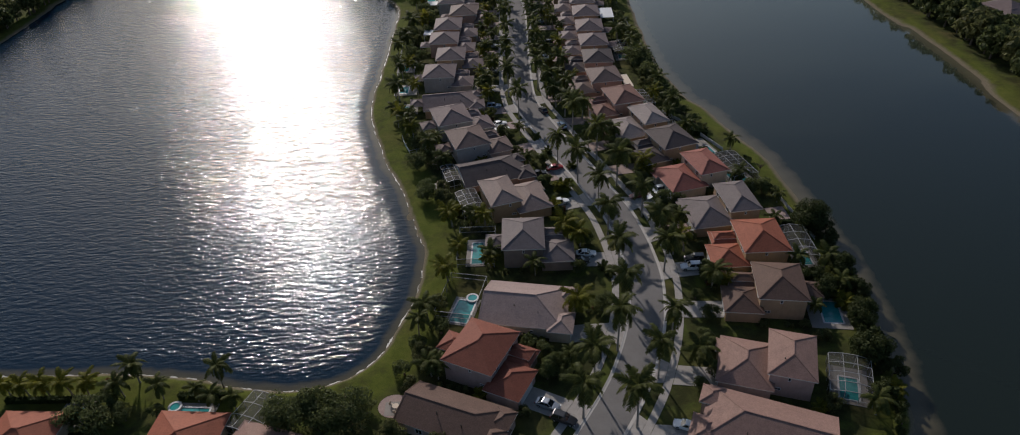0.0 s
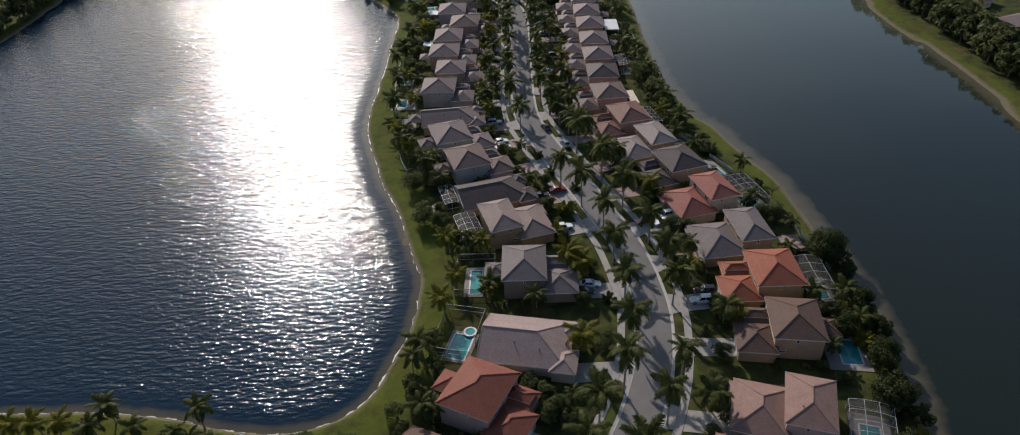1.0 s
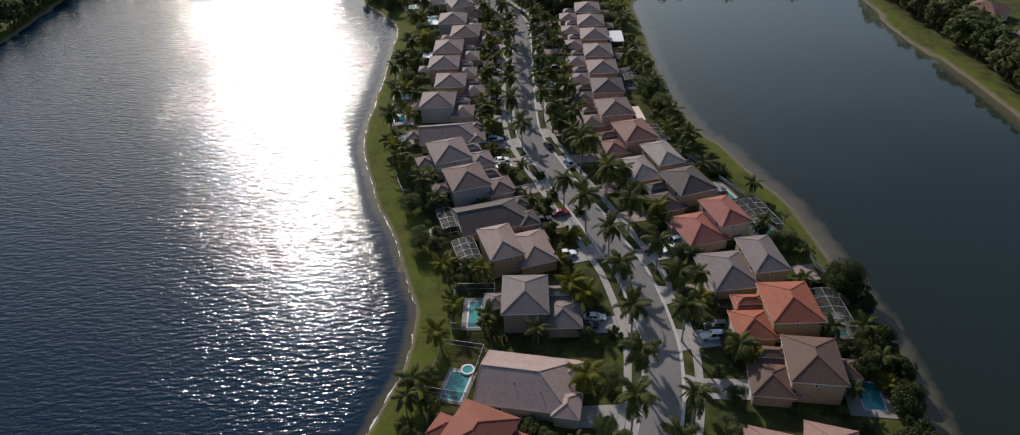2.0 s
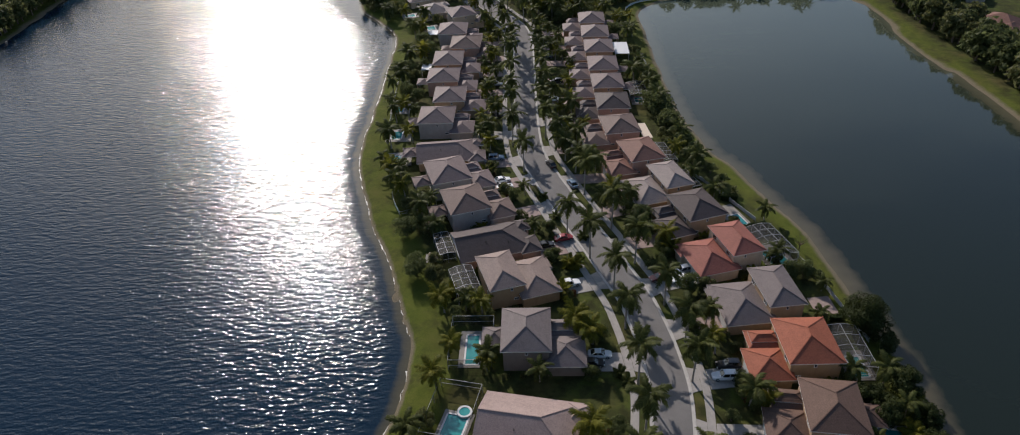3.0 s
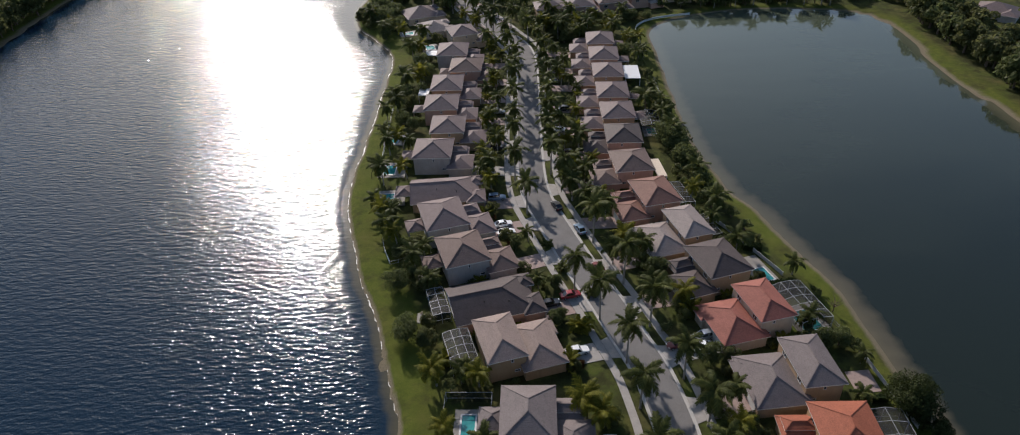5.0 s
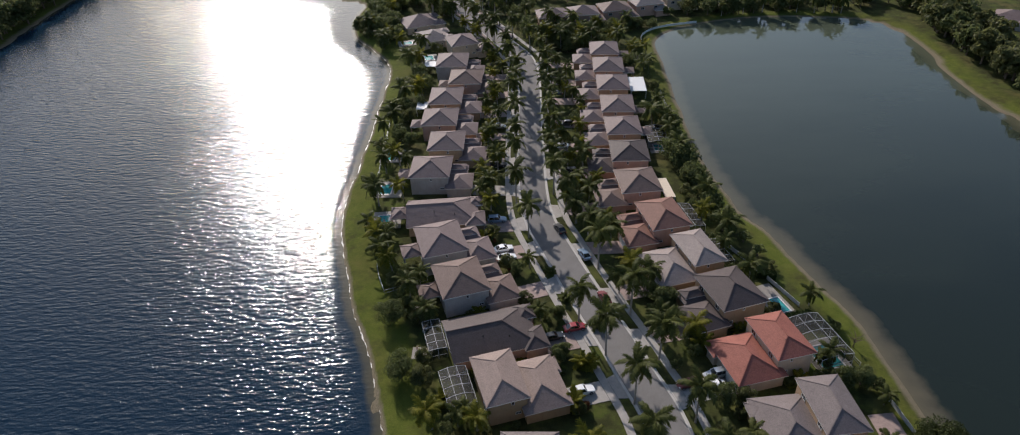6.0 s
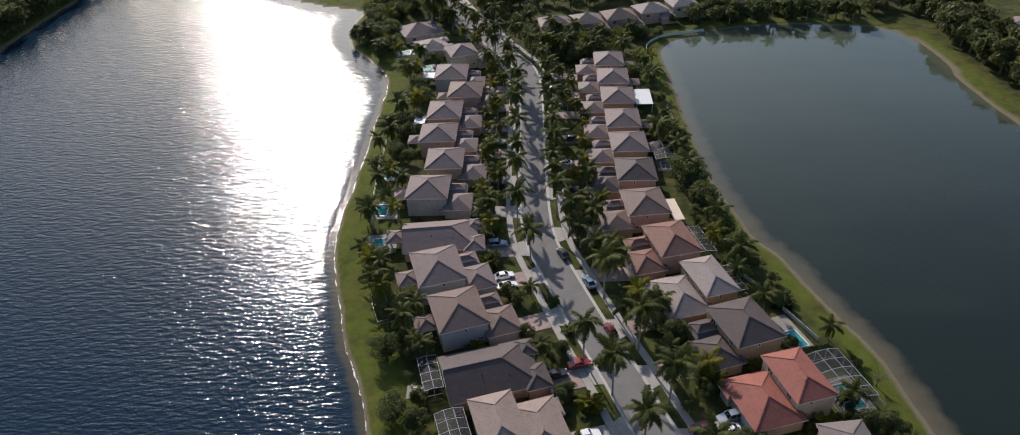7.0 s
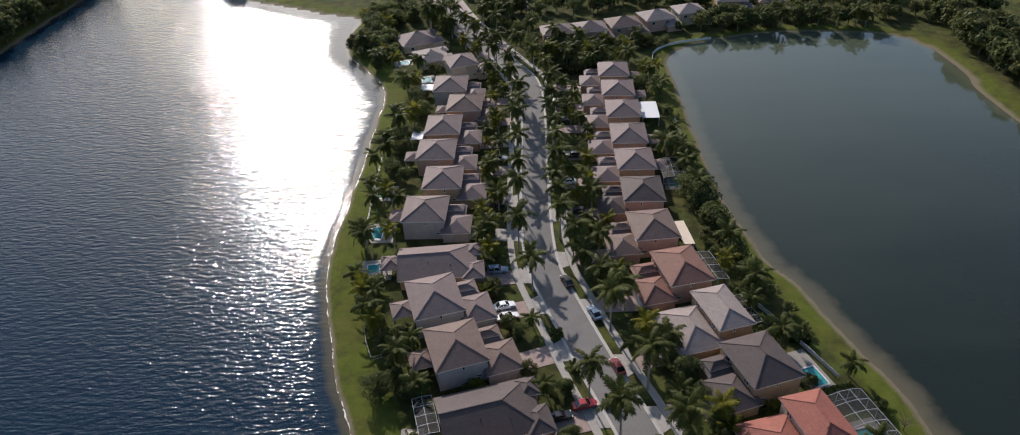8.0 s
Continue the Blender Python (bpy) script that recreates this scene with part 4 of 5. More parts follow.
# dark planting between the two south-western houses
for x, y, key, size in ((4.6, 100.8, "tree_a", 0.7), (6.6, 97.8, "tree_a", 0.7), (8.6, 95.2, "shrub_a", 1.3), (2.2, 103.0, "shrub_a", 1.4), (9.6, 99.0, "dark_a", 0.6), (5.0, 94.8, "shrub_a", 1.2), (-2.0, 104.6, "shrub_a", 1.2)):
    plant(key, x, y, size)
# front gardens on the west side
for x, y, key, size in ((11.6, 111.6, "coco_a", 1.15), (12.7, 137.2, "coco_a", 1.1), (15.4, 135.2, "coco_a", 1.05), (10.8, 150.6, "areca", 1.2), (12.4, 149.4, "shrub_red", 1.1),
                        (12.6, 160.2, "areca", 1.1), (14.6, 159.8, "areca", 1.0), (4.5, 125.6, "dark_a", 0.7), (15.7, 208.8, "dark_b", 1.0), (18.0, 202.0, "dark_b", 1.0),
                        (16.8, 221.4, "tree_a", 0.8), (14.9, 213.6, "dark_a", 0.9), (-7.2, 224.6, "coco_a", 1.0), (-5.4, 215.6, "coco_a", 0.95), (-8.0, 219.0, "dark_b", 0.8),
                        (5.6, 173.6, "dark_a", 0.6), (3.8, 191.4, "dark_a", 0.6), (-6.2, 202.2, "areca", 1.1), (-4.4, 237.6, "coco_b", 0.9), (-6.8, 250.0, "dark_b", 1.0)):
    plant(key, x, y, size)
# front gardens on the east side, north
for x, y, key, size in ((25.2, 186.6, "coco_a", 1.0), (27.9, 191.2, "coco_a", 0.9), (31.6, 177.0, "tree_a", 0.95), (29.0, 168.8, "dark_b", 0.9), (34.8, 166.6, "coco_a", 1.0),
                        (36.4, 164.4, "areca", 1.4), (22.8, 181.6, "dark_b", 0.9), (33.6, 171.6, "tree_c", 0.7), (32.8, 181.6, "dark_a", 0.9), (35.4, 184.6, "tree_a", 0.7),
                        (29.8, 183.4, "dark_a", 0.9), (21.6, 203.8, "coco_a", 1.0), (25.6, 208.4, "tree_b", 0.8), (23.0, 199.4, "dark_b", 1.0), (19.4, 216.0, "dark_b", 1.0),
                        (21.8, 212.6, "dark_a", 1.0), (22.0, 226.2, "coco_a", 0.8), (19.6, 235.2, "dark_a", 1.0)):
    plant(key, x, y, size)
# front gardens on the east side, south
for x, y, key, size in ((38.6, 131.3, "coco_b", 1.0), (41.6, 118.2, "dark_a", 1.0), (43.6, 117.0, "coco_a", 0.8), (33.6, 95.8, "dark_a", 0.9), (35.0, 94.0, "shrub_a", 1.4),
                        (37.6, 150.3, "tree_a", 0.85), (41.4, 150.2, "tree_b", 0.8), (40.8, 119.8, "shrub_a", 1.2), (37.4, 114.9, "shrub_a", 1.1), (38.8, 139.5, "dark_b", 0.8),
                        (36.2, 136.8, "tree_b", 0.7), (36.0, 130.4, "dark_a", 0.8), (30.9, 159.2, "shrub_a", 1.0), (35.4, 142.0, "tree_b", 0.8)):
    plant(key, x, y, size)
# west back gardens, south
for x, y, key, size in ((-14.9, 125.2, "coco_a", 1.0), (-16.4, 116, "tree_b", 0.9), (-18.4, 112.5, "dark_a", 0.9), (-20.0, 108.5, "dark_b", 0.7), (-14.2, 105.6, "tree_a", 0.8),
                        (-18.6, 101.4, "tree_b", 0.9), (-22.0, 97.8, "shrub_a", 1.5), (-15.5, 108.5, "shrub_a", 1.7), (-16.8, 97.0, "dark_a", 0.8), (-19.5, 104.5, "shrub_a", 1.6),
                        (-20.8, 94.2, "shrub_b", 1.6), (-13.0, 133.0, "coco_a", 0.85), (-5.4, 129.0, "coco_a", 0.8), (-14.6, 146.0, "coco_a", 0.95), (-6.6, 145.4, "coco_a", 0.9),
                        (-11.8, 144.6, "shrub_a", 1.3), (-15.8, 149.9, "shrub_b", 1.4)):
    plant(key, x, y, size)
# west back gardens, middle
for x, y, key, size in ((-21.6, 158.6, "tree_c", 0.95), (-17.6, 157.0, "tree_b", 0.95), (-19.6, 173.8, "tree_b", 0.85), (-25.4, 174.6, "tree_c", 0.85), (-14.6, 176.2, "shrub_a", 1.3),
                        (-17.6, 162.6, "tree_b", 0.75), (-13.4, 151.5, "areca", 1.0), (-22.2, 181.2, "dark_b", 0.85), (-26.2, 186.2, "tree_b", 0.8), (-27.6, 191.6, "coco_b", 0.9),
                        (-24.4, 189.6, "tree_a", 0.7), (-30.0, 195.2, "dark_a", 0.9), (-29.3, 199.2, "dark_b", 0.85)):
    plant(key, x, y, size)
# west back gardens, north
for x, y, key, size in ((-33.0, 200.6, "coco_b", 0.9), (-30.2, 205.4, "tree_a", 0.8), (-34.4, 206.8, "dark_a", 0.8), (-34.6, 219.5, "dark_b", 1.0), (-32.2, 223.2, "dark_a", 0.9),
                        (-28.6, 222.6, "coco_b", 0.9), (-36.2, 222.6, "dark_a", 0.9), (-35.0, 236.2, "dark_b", 1.0), (-31.6, 240.2, "coco_b", 1.0), (-29.0, 238.0, "dark_a", 0.8),
                        (-38.6, 258.4, "dark_b", 0.9), (-36.0, 263.8, "dark_a", 1.0), (-33.6, 256.2, "tree_c", 0.9), (-29.6, 252.4, "tree_a", 0.9), (-30.0, 260.5, "tree_c", 0.9),
                        (-32.5, 268.5, "tree_b", 1.0), (-37.5, 270.0, "dark_b", 0.9), (-34.0, 247.0, "tree_b", 0.9), (-37.0, 245.6, "dark_a", 0.8), (-15.6, 222.0, "shrub_a", 1.0)):
    plant(key, x, y, size)
# east back gardens, middle
for x, y, key, size in ((69.4, 137.4, "bank_tree", 1.0), (65.6, 148.8, "dark_a", 0.55), (60.6, 154.0, "tree_a", 0.8), (58.0, 155.4, "shrub_a", 1.3), (63.4, 153.8, "tree_a", 0.8), (65.6, 153.0, "shrub_a", 1.3),
                        (51.4, 184.4, "dark_a", 0.9), (49.8, 199.6, "dark_a", 0.95), (48.4, 194.0, "dark_b", 0.7), (46.2, 207.8, "coco_b", 0.9), (46.6, 198.0, "shrub_a", 1.4),
                        (53.0, 188.6, "shrub_a", 1.2), (48.0, 187.0, "shrub_a", 1.3), (45.6, 212.0, "tree_a", 0.75)):
    plant(key, x, y, size)
# east back gardens, south
for x, y, key, size in ((63.4, 113.6, "tree_dark", 0.98), (67.2, 104.0, "tree_dark", 0.98), (65.0, 95.4, "tree_dark", 1.17), (69.4, 119.6, "tree_dark", 1.04), (66.8, 121.8, "dark_a", 0.8),
                        (60.8, 82.6, "dark_a", 0.8), (63.6, 86.2, "shrub_dark", 1.95), (66.4, 109.8, "areca", 1.2), (67.4, 114.4, "dark_a", 0.7), (61.0, 117.8, "shrub_dark", 1.95),
                        (64.2, 118.0, "tree_dark", 0.78), (67.8, 91.2, "shrub_dark", 1.69), (57.4, 101.2, "shrub_b", 1.1), (59.8, 101.4, "shrub_b", 1.2), (66.4, 99.0, "shrub_dark", 1.95)):
    plant(key, x, y, size)
# undergrowth along the south-eastern bank
for k in range(26):
    y = 78 + 2.3 * k
    i = np.abs(gy - y).argmin()
    edge_x = gx[(np.abs(d_east[i]) + np.where(gx > 90, 99, 0)).argmin()]
    plant(rng.choice(("shrub_dark", "shrub_dark", "tree_dark", "shrub_a", "areca")), edge_x - rng.uniform(1.2, 3.6), y, rng.uniform(0.7, 1.15))
# east back gardens, north
for x, y, key, size in ((45.0, 219.8, "tree_b", 0.85), (44.8, 239.6, "tree_c", 1.15), (47.4, 233.0, "tree_a", 0.95), (47.0, 226.6, "tree_b", 0.9), (45.6, 249.0, "dark_b", 0.9),
                        (46.8, 257.2, "dark_a", 1.0), (44.2, 262.4, "tree_b", 0.8), (46.2, 268.8, "dark_b", 0.9), (47.8, 272.8, "tree_a", 0.9), (44.0, 277.0, "dark_a", 0.9),
                        (47.4, 286.0, "tree_b", 0.8), (46.0, 295.6, "dark_b", 0.9), (49.0, 304.0, "dark_a", 0.9), (46.2, 312.0, "dark_b", 0.9), (50.2, 317.0, "coco_b", 0.8)):
    plant(key, x, y, size)
for k in range(17):
    y = 204 + 3.8 * k
    plant(("tree_a", "shrub_a", "tree_b", "dark_a", "tree_c", "shrub_b")[k * 5 % 6], 55.2 - min(4.6, (y - 204) * 0.14) - rng.uniform(1.0, 5.0), y, rng.uniform(0.75, 1.15))
for x, y, key, size in ((47.5, 235.0, "tree_c", 1.2), (49.0, 225.0, "tree_a", 1.0), (46.7, 243.6, "tree_c", 1.0), (56.0, 193.6, "shrub_a", 1.3), (57.8, 188.4, "shrub_b", 1.2),
                        (54.2, 199.0, "shrub_a", 1.4), (61.6, 176.0, "dark_a", 0.7), (63.8, 168.6, "shrub_a", 1.0), (-16.0, 188.8, "tree_b", 0.7), (-20.6, 186.2, "dark_a", 0.7),
                        (-24.6, 181.6, "shrub_a", 1.2), (-22.8, 177.4, "tree_a", 0.7), (-12.8, 171.8, "shrub_a", 1.1)):
    plant(key, x, y, size)
# front gardens further along the street, and the back gardens there
for side, x0, x1 in ((-1, -8.6, -3.0), (1, 13.8, 22.0)):
    y = 222.0
    while y < 322:
        i = street_at(0, y)
        off = road_line[i].x - 5.6
        plant(rng.choice(("dark_a", "dark_b", "coco_a", "coco_b", "tree_a", "dark_b")), rng.uniform(x0, x1) + off, y, rng.uniform(0.62, 0.92))
        y += rng.uniform(3.2, 5.4)
for x0, x1, y0, y1, step in ((-37, -29, 274, 318, 3.0), (40, 47, 252, 318, 6.0), (-58, -45, 330, 350, 3.2), (-62, -50, 352, 392, 3.0)):
    y = y0
    while y < y1:
        plant(rng.choice(("dark_a", "tree_c", "tree_a", "tree_b", "tree_c", "coco_b")), rng.uniform(x0, x1), y, rng.uniform(0.75, 1.1))
        y += rng.uniform(0.5, 1.5) * step
# low planting against the house walls
for hx, hy, yaw, st in ((2.3, 134.2, -2, 1), (-2.7, 152.9, 16, 1), (-11.2, 182, 17, 1), (-16.5, 196.6, 16, 1), (49, 92.5, -19, -1), (53.5, 112.9, -9, -1), (54.5, 128.7, -1, -1),
                        (53.9, 144.7, 5, -1), (50.3, 161.7, 14, -1), (44.6, 175.9, 17, -1), (41.1, 190.3, 15, -1), (2.0, 112.7, -12.3, 1), (-4.6, 167.2, 15, 1), (-7.1, 99, -27.5, 1)):
    m = pose(hx, hy, 0, 0, 0, yaw)
    for k in range(3):
        q = m @ Vector((st * rng.uniform(12.2, 13.4), rng.uniform(1.5, 5.5), 0))
        plant(rng.choice(("shrub_a", "shrub_b", "shrub_red", "shrub_a")), q.x, q.y, rng.uniform(0.45, 0.75))
    for k in range(6):
        q = m @ Vector((st * rng.uniform(-5.5, 4.5), -7.3 - rng.uniform(0, 0.7), 0))
        plant(rng.choice(("shrub_a", "shrub_a", "shrub_b", "areca")), q.x, q.y, rng.uniform(0.5, 0.95))
    for k in range(3):
        q = m @ Vector((st * rng.uniform(-9.5, -6.0), rng.uniform(-7, -3), 0))
        plant(rng.choice(("shrub_a", "tree_b", "shrub_b", "dark_a")), q.x, q.y, rng.uniform(0.5, 0.8))
    for a, b in ((2.5, 7.5), (2.5, 7.5), (-8.5, -5.0)):
        q = m @ Vector((st * rng.uniform(11.5, 15.5), rng.uniform(a, b), 0))
        plant(rng.choice(("tree_a", "tree_b", "shrub_a", "tree_a")), q.x, q.y, rng.uniform(0.45, 0.8))
# woods round the far shores: one mass of leaf clumps on many stems
wood_spots = []
for k in range(70):
    wood_spots.append((-214.5 - rng.uniform(0, 9), 246 + 3.4 * k + rng.uniform(-2, 2), rng.uniform(1.3, 2.0)))
    if k % 2:
        wood_spots.append((-228 - rng.uniform(0, 22), 246 + 3.4 * k, rng.uniform(1.5, 2.2)))
for k in range(130):
    y = 120 + 2.0 * k
    wood_spots.append((163.5 + rng.uniform(-2, 20) * rng.random() + max(0, y - 330) * 0.2, y + rng.uniform(-2, 2), rng.uniform(1.3, 2.1)))
for k in range(88):
    wood_spots.append((rng.uniform(66, 168), 360 + 34 * rng.random() ** 1.3, rng.uniform(0.6, 1.4)))
for k in range(125):
    wood_spots.append((rng.uniform(-22, 175), rng.uniform(384, 440), rng.uniform(0.9, 1.4)))
for k in range(70):
    wood_spots.append((rng.uniform(-150, -46), rng.uniform(446, 500), rng.uniform(1.0, 1.6)))
clouds = [np.array(leaf_cloud(200 + k, 3.0, 2.5, 16, 640, 0.78).v) for k in range(4)]
stems, coords = Geo(), {0: [], 1: []}
for k, (x, y, size) in enumerate(wood_spots):
    a, c = rng.uniform(0, 6.28), clouds[k % 4] * size
    turned = np.stack([c[:, 0] * math.cos(a) - c[:, 1] * math.sin(a) + x, c[:, 0] * math.sin(a) + c[:, 1] * math.cos(a) + y, c[:, 2] + 3.4 * size], -1)
    # distance haze put into the colour by a larger share of olive leaves
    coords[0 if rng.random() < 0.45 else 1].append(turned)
    stems.tube([(x, y, -0.6), (x, y, 2.6 * size)], [0.22 * size, 0.12 * size], 5)
woods = thing("woods", Matrix(), "dense dark green woods round the far lake shores", "woods")
tagged(woods, kind="stuff")
tagged(part("stems", stems, BARK, woods), kind="stuff")
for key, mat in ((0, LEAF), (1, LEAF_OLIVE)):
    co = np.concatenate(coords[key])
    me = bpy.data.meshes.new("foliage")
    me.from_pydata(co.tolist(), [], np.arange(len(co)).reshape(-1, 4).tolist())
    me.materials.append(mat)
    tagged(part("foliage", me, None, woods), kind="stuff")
for x, y, size in ((88, 358.2, 0.8), (97.5, 360.2, 1.0), (105.5, 360.6, 1.0), (119.5, 359.6, 0.85), (126.5, 358.6, 0.85), (133.5, 357.6, 1.05), (137, 357.0, 0.9)):
    plant("dark_b", x, y, size)
for k in range(55):
    plant(rng.choice(("tree_a", "tree_b", "dark_b", "coco_b", "tree_c", "tree_b")), rng.uniform(11, 41), rng.uniform(322, 347), rng.uniform(0.7, 1.1))
for k in range(82):
    y = rng.uniform(330, 425)
    side = rng.choice((-1, 1))
    x = road_line[street_at(20 - 0.45 * (y - 322), y)].x + side * rng.uniform(9.5, 24)
    if side > 0 or y > 362 or abs(x - road_line[street_at(20 - 0.45 * (y - 322), y)].x) < 12:
        plant(rng.choice(("tree_a", "tree_b", "dark_b", "royal_c", "tree_c", "tree_c")), x, y, rng.uniform(0.8, 1.2))
for k in range(26):
    plant(rng.choice(("tree_a", "tree_b", "tree_c", "dark_b")), rng.uniform(12, 60), rng.uniform(344, 350), rng.uniform(0.6, 0.9))
for k in range(44):
    x = rng.uniform(-63, -48)
    plant(rng.choice(("tree_a", "tree_c", "tree_b", "tree_c")), x, rng.uniform(338 - (x + 40) * 0.6, 398), rng.uniform(0.9, 1.35))
for x, y, key in ((-23.2, 373, "royal_a"), (-11.6, 371, "royal_b"), (-9.0, 340.5, "royal_a"), (-6.4, 331, "royal_c"), (-13.4, 349.5, "royal_b"), (-13.2, 338.0, "coco_b"), (-18.0, 350.0, "coco_a"), (-24.0, 362.0, "dark_b"),
                  (-9.6, 329.6, "coco_b"), (-8.4, 318.0, "dark_b"), (-28.0, 326.4, "tree_b"), (-41.0, 330.6, "coco_b"), (-33.6, 326.0, "dark_b"), (-44.6, 343.0, "tree_a")):
    plant(key, x, y)
# the south bank of the western lake
for x, y, key, size in ((-73, 99.4, "dark_b", 0.78), (-56.4, 97.4, "dark_b", 0.76), (-93.4, 97.6, "coco_a", 0.8), (-89.4, 97.4, "coco_a", 0.85), (-85, 97.2, "coco_a", 0.85), (-81.6, 96.8, "coco_a", 0.8),
                        (-74.6, 96.0, "dark_a", 0.7), (-66.8, 95.0, "dark_a", 0.7), (-59.8, 93.8, "dark_b", 0.64), (-56.4, 92.2, "dark_a", 0.74), (-52.2, 91.4, "dark_b", 0.66), (-97, 97.8, "coco_a", 0.8),
                        (-77.6, 98.6, "shrub_red", 1.3), (-76, 93.0, "tree_a", 0.9), (-72, 90.2, "tree_a", 0.7), (-41.4, 86.2, "tree_c", 1.25), (-36.0, 88.2, "tree_a", 1.4), (-30.4, 86.4, "tree_c", 1.3), (-34.4, 84.0, "tree_a", 1.25),
                        (-78.4, 91.2, "tree_c", 0.9), (-80.8, 88.6, "tree_a", 0.9), (-75.4, 88.4, "tree_c", 0.85), (-14.8, 78.6, "tree_b", 1.1), (-28.0, 89.0, "shrub_a", 1.5), (-66.6, 90.8, "shrub_a", 1.2), (-22.4, 82.2, "tree_b", 1.0)):
    plant(key, x, y, size)


def bare_tree(x, y):
    r = random.Random(5)
    ob = thing("bare_tree", pose(x, y, -0.1), "small leafless grey tree on the lake bank", "tree")
    part("trunk", Geo().tube([(0, 0, -0.2), (0.1, 0, 1.0), (0.05, 0.1, 2.0)], [0.13, 0.10, 0.08], 6), BARK, ob, smooth=True)
    for k in range(14):
        a, z = k * 2.4, 1.2 + 0.06 * k
        mid = Vector((math.cos(a) * 0.8, math.sin(a) * 0.8, z + 0.8))
        tip = Vector((math.cos(a + 0.3) * r.uniform(1.3, 2.2), math.sin(a + 0.3) * r.uniform(1.3, 2.2), z + r.uniform(1.2, 2.2)))
        part("branch", Geo().tube([(0.05, 0.05, z), mid, tip], [0.06, 0.04, 0.012], 5), BARK, ob)


bare_tree(65.8, 163.4)


def hedge(a, b, width, height, label="clipped dark green hedge"):
    a, b = Vector(a), Vector(b)
    d = b - a
    r = random.Random(int(a.x * 10))
    g = Geo()
    n = int(d.length * width * height * 42)
    for _ in range(n):
        u, v, w = r.random(), r.uniform(-0.5, 0.5), r.random()
        f = r.random()
        if f < 0.45:
            w = 1.0
        elif f < 0.8:
            v = r.choice((-0.5, 0.5))
        p = a + d * u + Vector((-d.y, d.x)).normalized() * v * width
        p = Vector((p.x, p.y, 0.05 + w * height)) + Vector((r.gauss(0, 0.05), r.gauss(0, 0.05), r.gauss(0, 0.05)))
        t = Vector((r.gauss(0, 1), r.gauss(0, 1), r.gauss(0, 1))).normalized()
        q = t.orthogonal().normalized()
        s = t.cross(q)
        g.add([p - q * 0.16, p + s * 0.12, p + q * 0.18, p - s * 0.12], [(0, 1, 2, 3)])
    ang = math.degrees(math.atan2(d.y, d.x))
    m = pose((a.x + b.x) / 2, (a.y + b.y) / 2, 0, 0, 0, ang)
    ob = thing("hedge", Matrix(), label, "hedge")
    part("foliage", g, HEDGE, ob)
    part("core", Geo().box(-d.length / 2 + 0.15, d.length / 2 - 0.15, -width / 2 + 0.15, width / 2 - 0.15, 0, height - 0.12, m), HEDGE, ob)


hedge((54.6, 171.0), (60.8, 172.4), 1.6, 1.7)
hedge((53.4, 186.0), (57.6, 185.0), 1.5, 1.6)
hedge((61.6, 139.8), (66.8, 139.4), 1.1, 1.2)
hedge((-97, 96.2), (-81, 95.4), 1.2, 1.1)
hedge((-64, 95.0), (-54, 94.4), 1.2, 1.1)


# ---- pools, screen cages, fences ----
def pool(c, yaw, w, d, deck=(1.2, 1.2, 1.2, 1.2), spa=None, label="turquoise swimming pool with pale deck"):
    ob = thing("swimming_pool", pose(c[0], c[1], 0, 0, 0, yaw), label, "pool", "garden pools")
    x, y = w / 2, d / 2
    wdk, edk, sdk, ndk = deck
    g = Geo()
    g.box(-x - wdk, -x, -y - sdk, y + ndk, -0.1, 0.10)
    g.box(x, x + edk, -y - sdk, y + ndk, -0.1, 0.10)
    g.box(-x, x, -y - sdk, -y, -0.1, 0.10)
    g.box(-x, x, y, y + ndk, -0.1, 0.10)
    part("deck", g, DECK, ob)
    rim = Geo()
    for a, b in (((-x, -y), (x, -y)), ((x, -y), (x, y)), ((x, y), (-x, y)), ((-x, y), (-x, -y))):
        rim.bar((*a, 0.11), (*b, 0.11), 0.32, 0.06)
    part("coping", rim, WHITE, ob)
    part("pool_water", Geo().box(-x, x, -y, y, -0.2, 0.03), POOL, ob)
    if spa:
        sx, sy, r = spa
        n = 20
        ring = [(math.cos(k * 2 * math.pi / n), math.sin(k * 2 * math.pi / n)) for k in range(n)]
        g = Geo()
        for a, b in ((r, r + 0.38),):
            verts = [(sx + cx * rr, sy + cy * rr, z) for rr, z in ((a, 0.02), (a, 0.42), (b, 0.42), (b, 0.02)) for cx, cy in ring]
            g.add(verts, [(q * n + k, q * n + (k + 1) % n, (q + 1) * n + (k + 1) % n, (q + 1) * n + k) for q in range(3) for k in range(n)])
        wall_ = part("spa_wall", g, WHITE, ob, "round white spa")
        part("spa_water", Geo().slab([(sx + cx * r, sy + cy * r) for cx, cy in ring], 0.0, 0.34), POOL, wall_)
    return ob


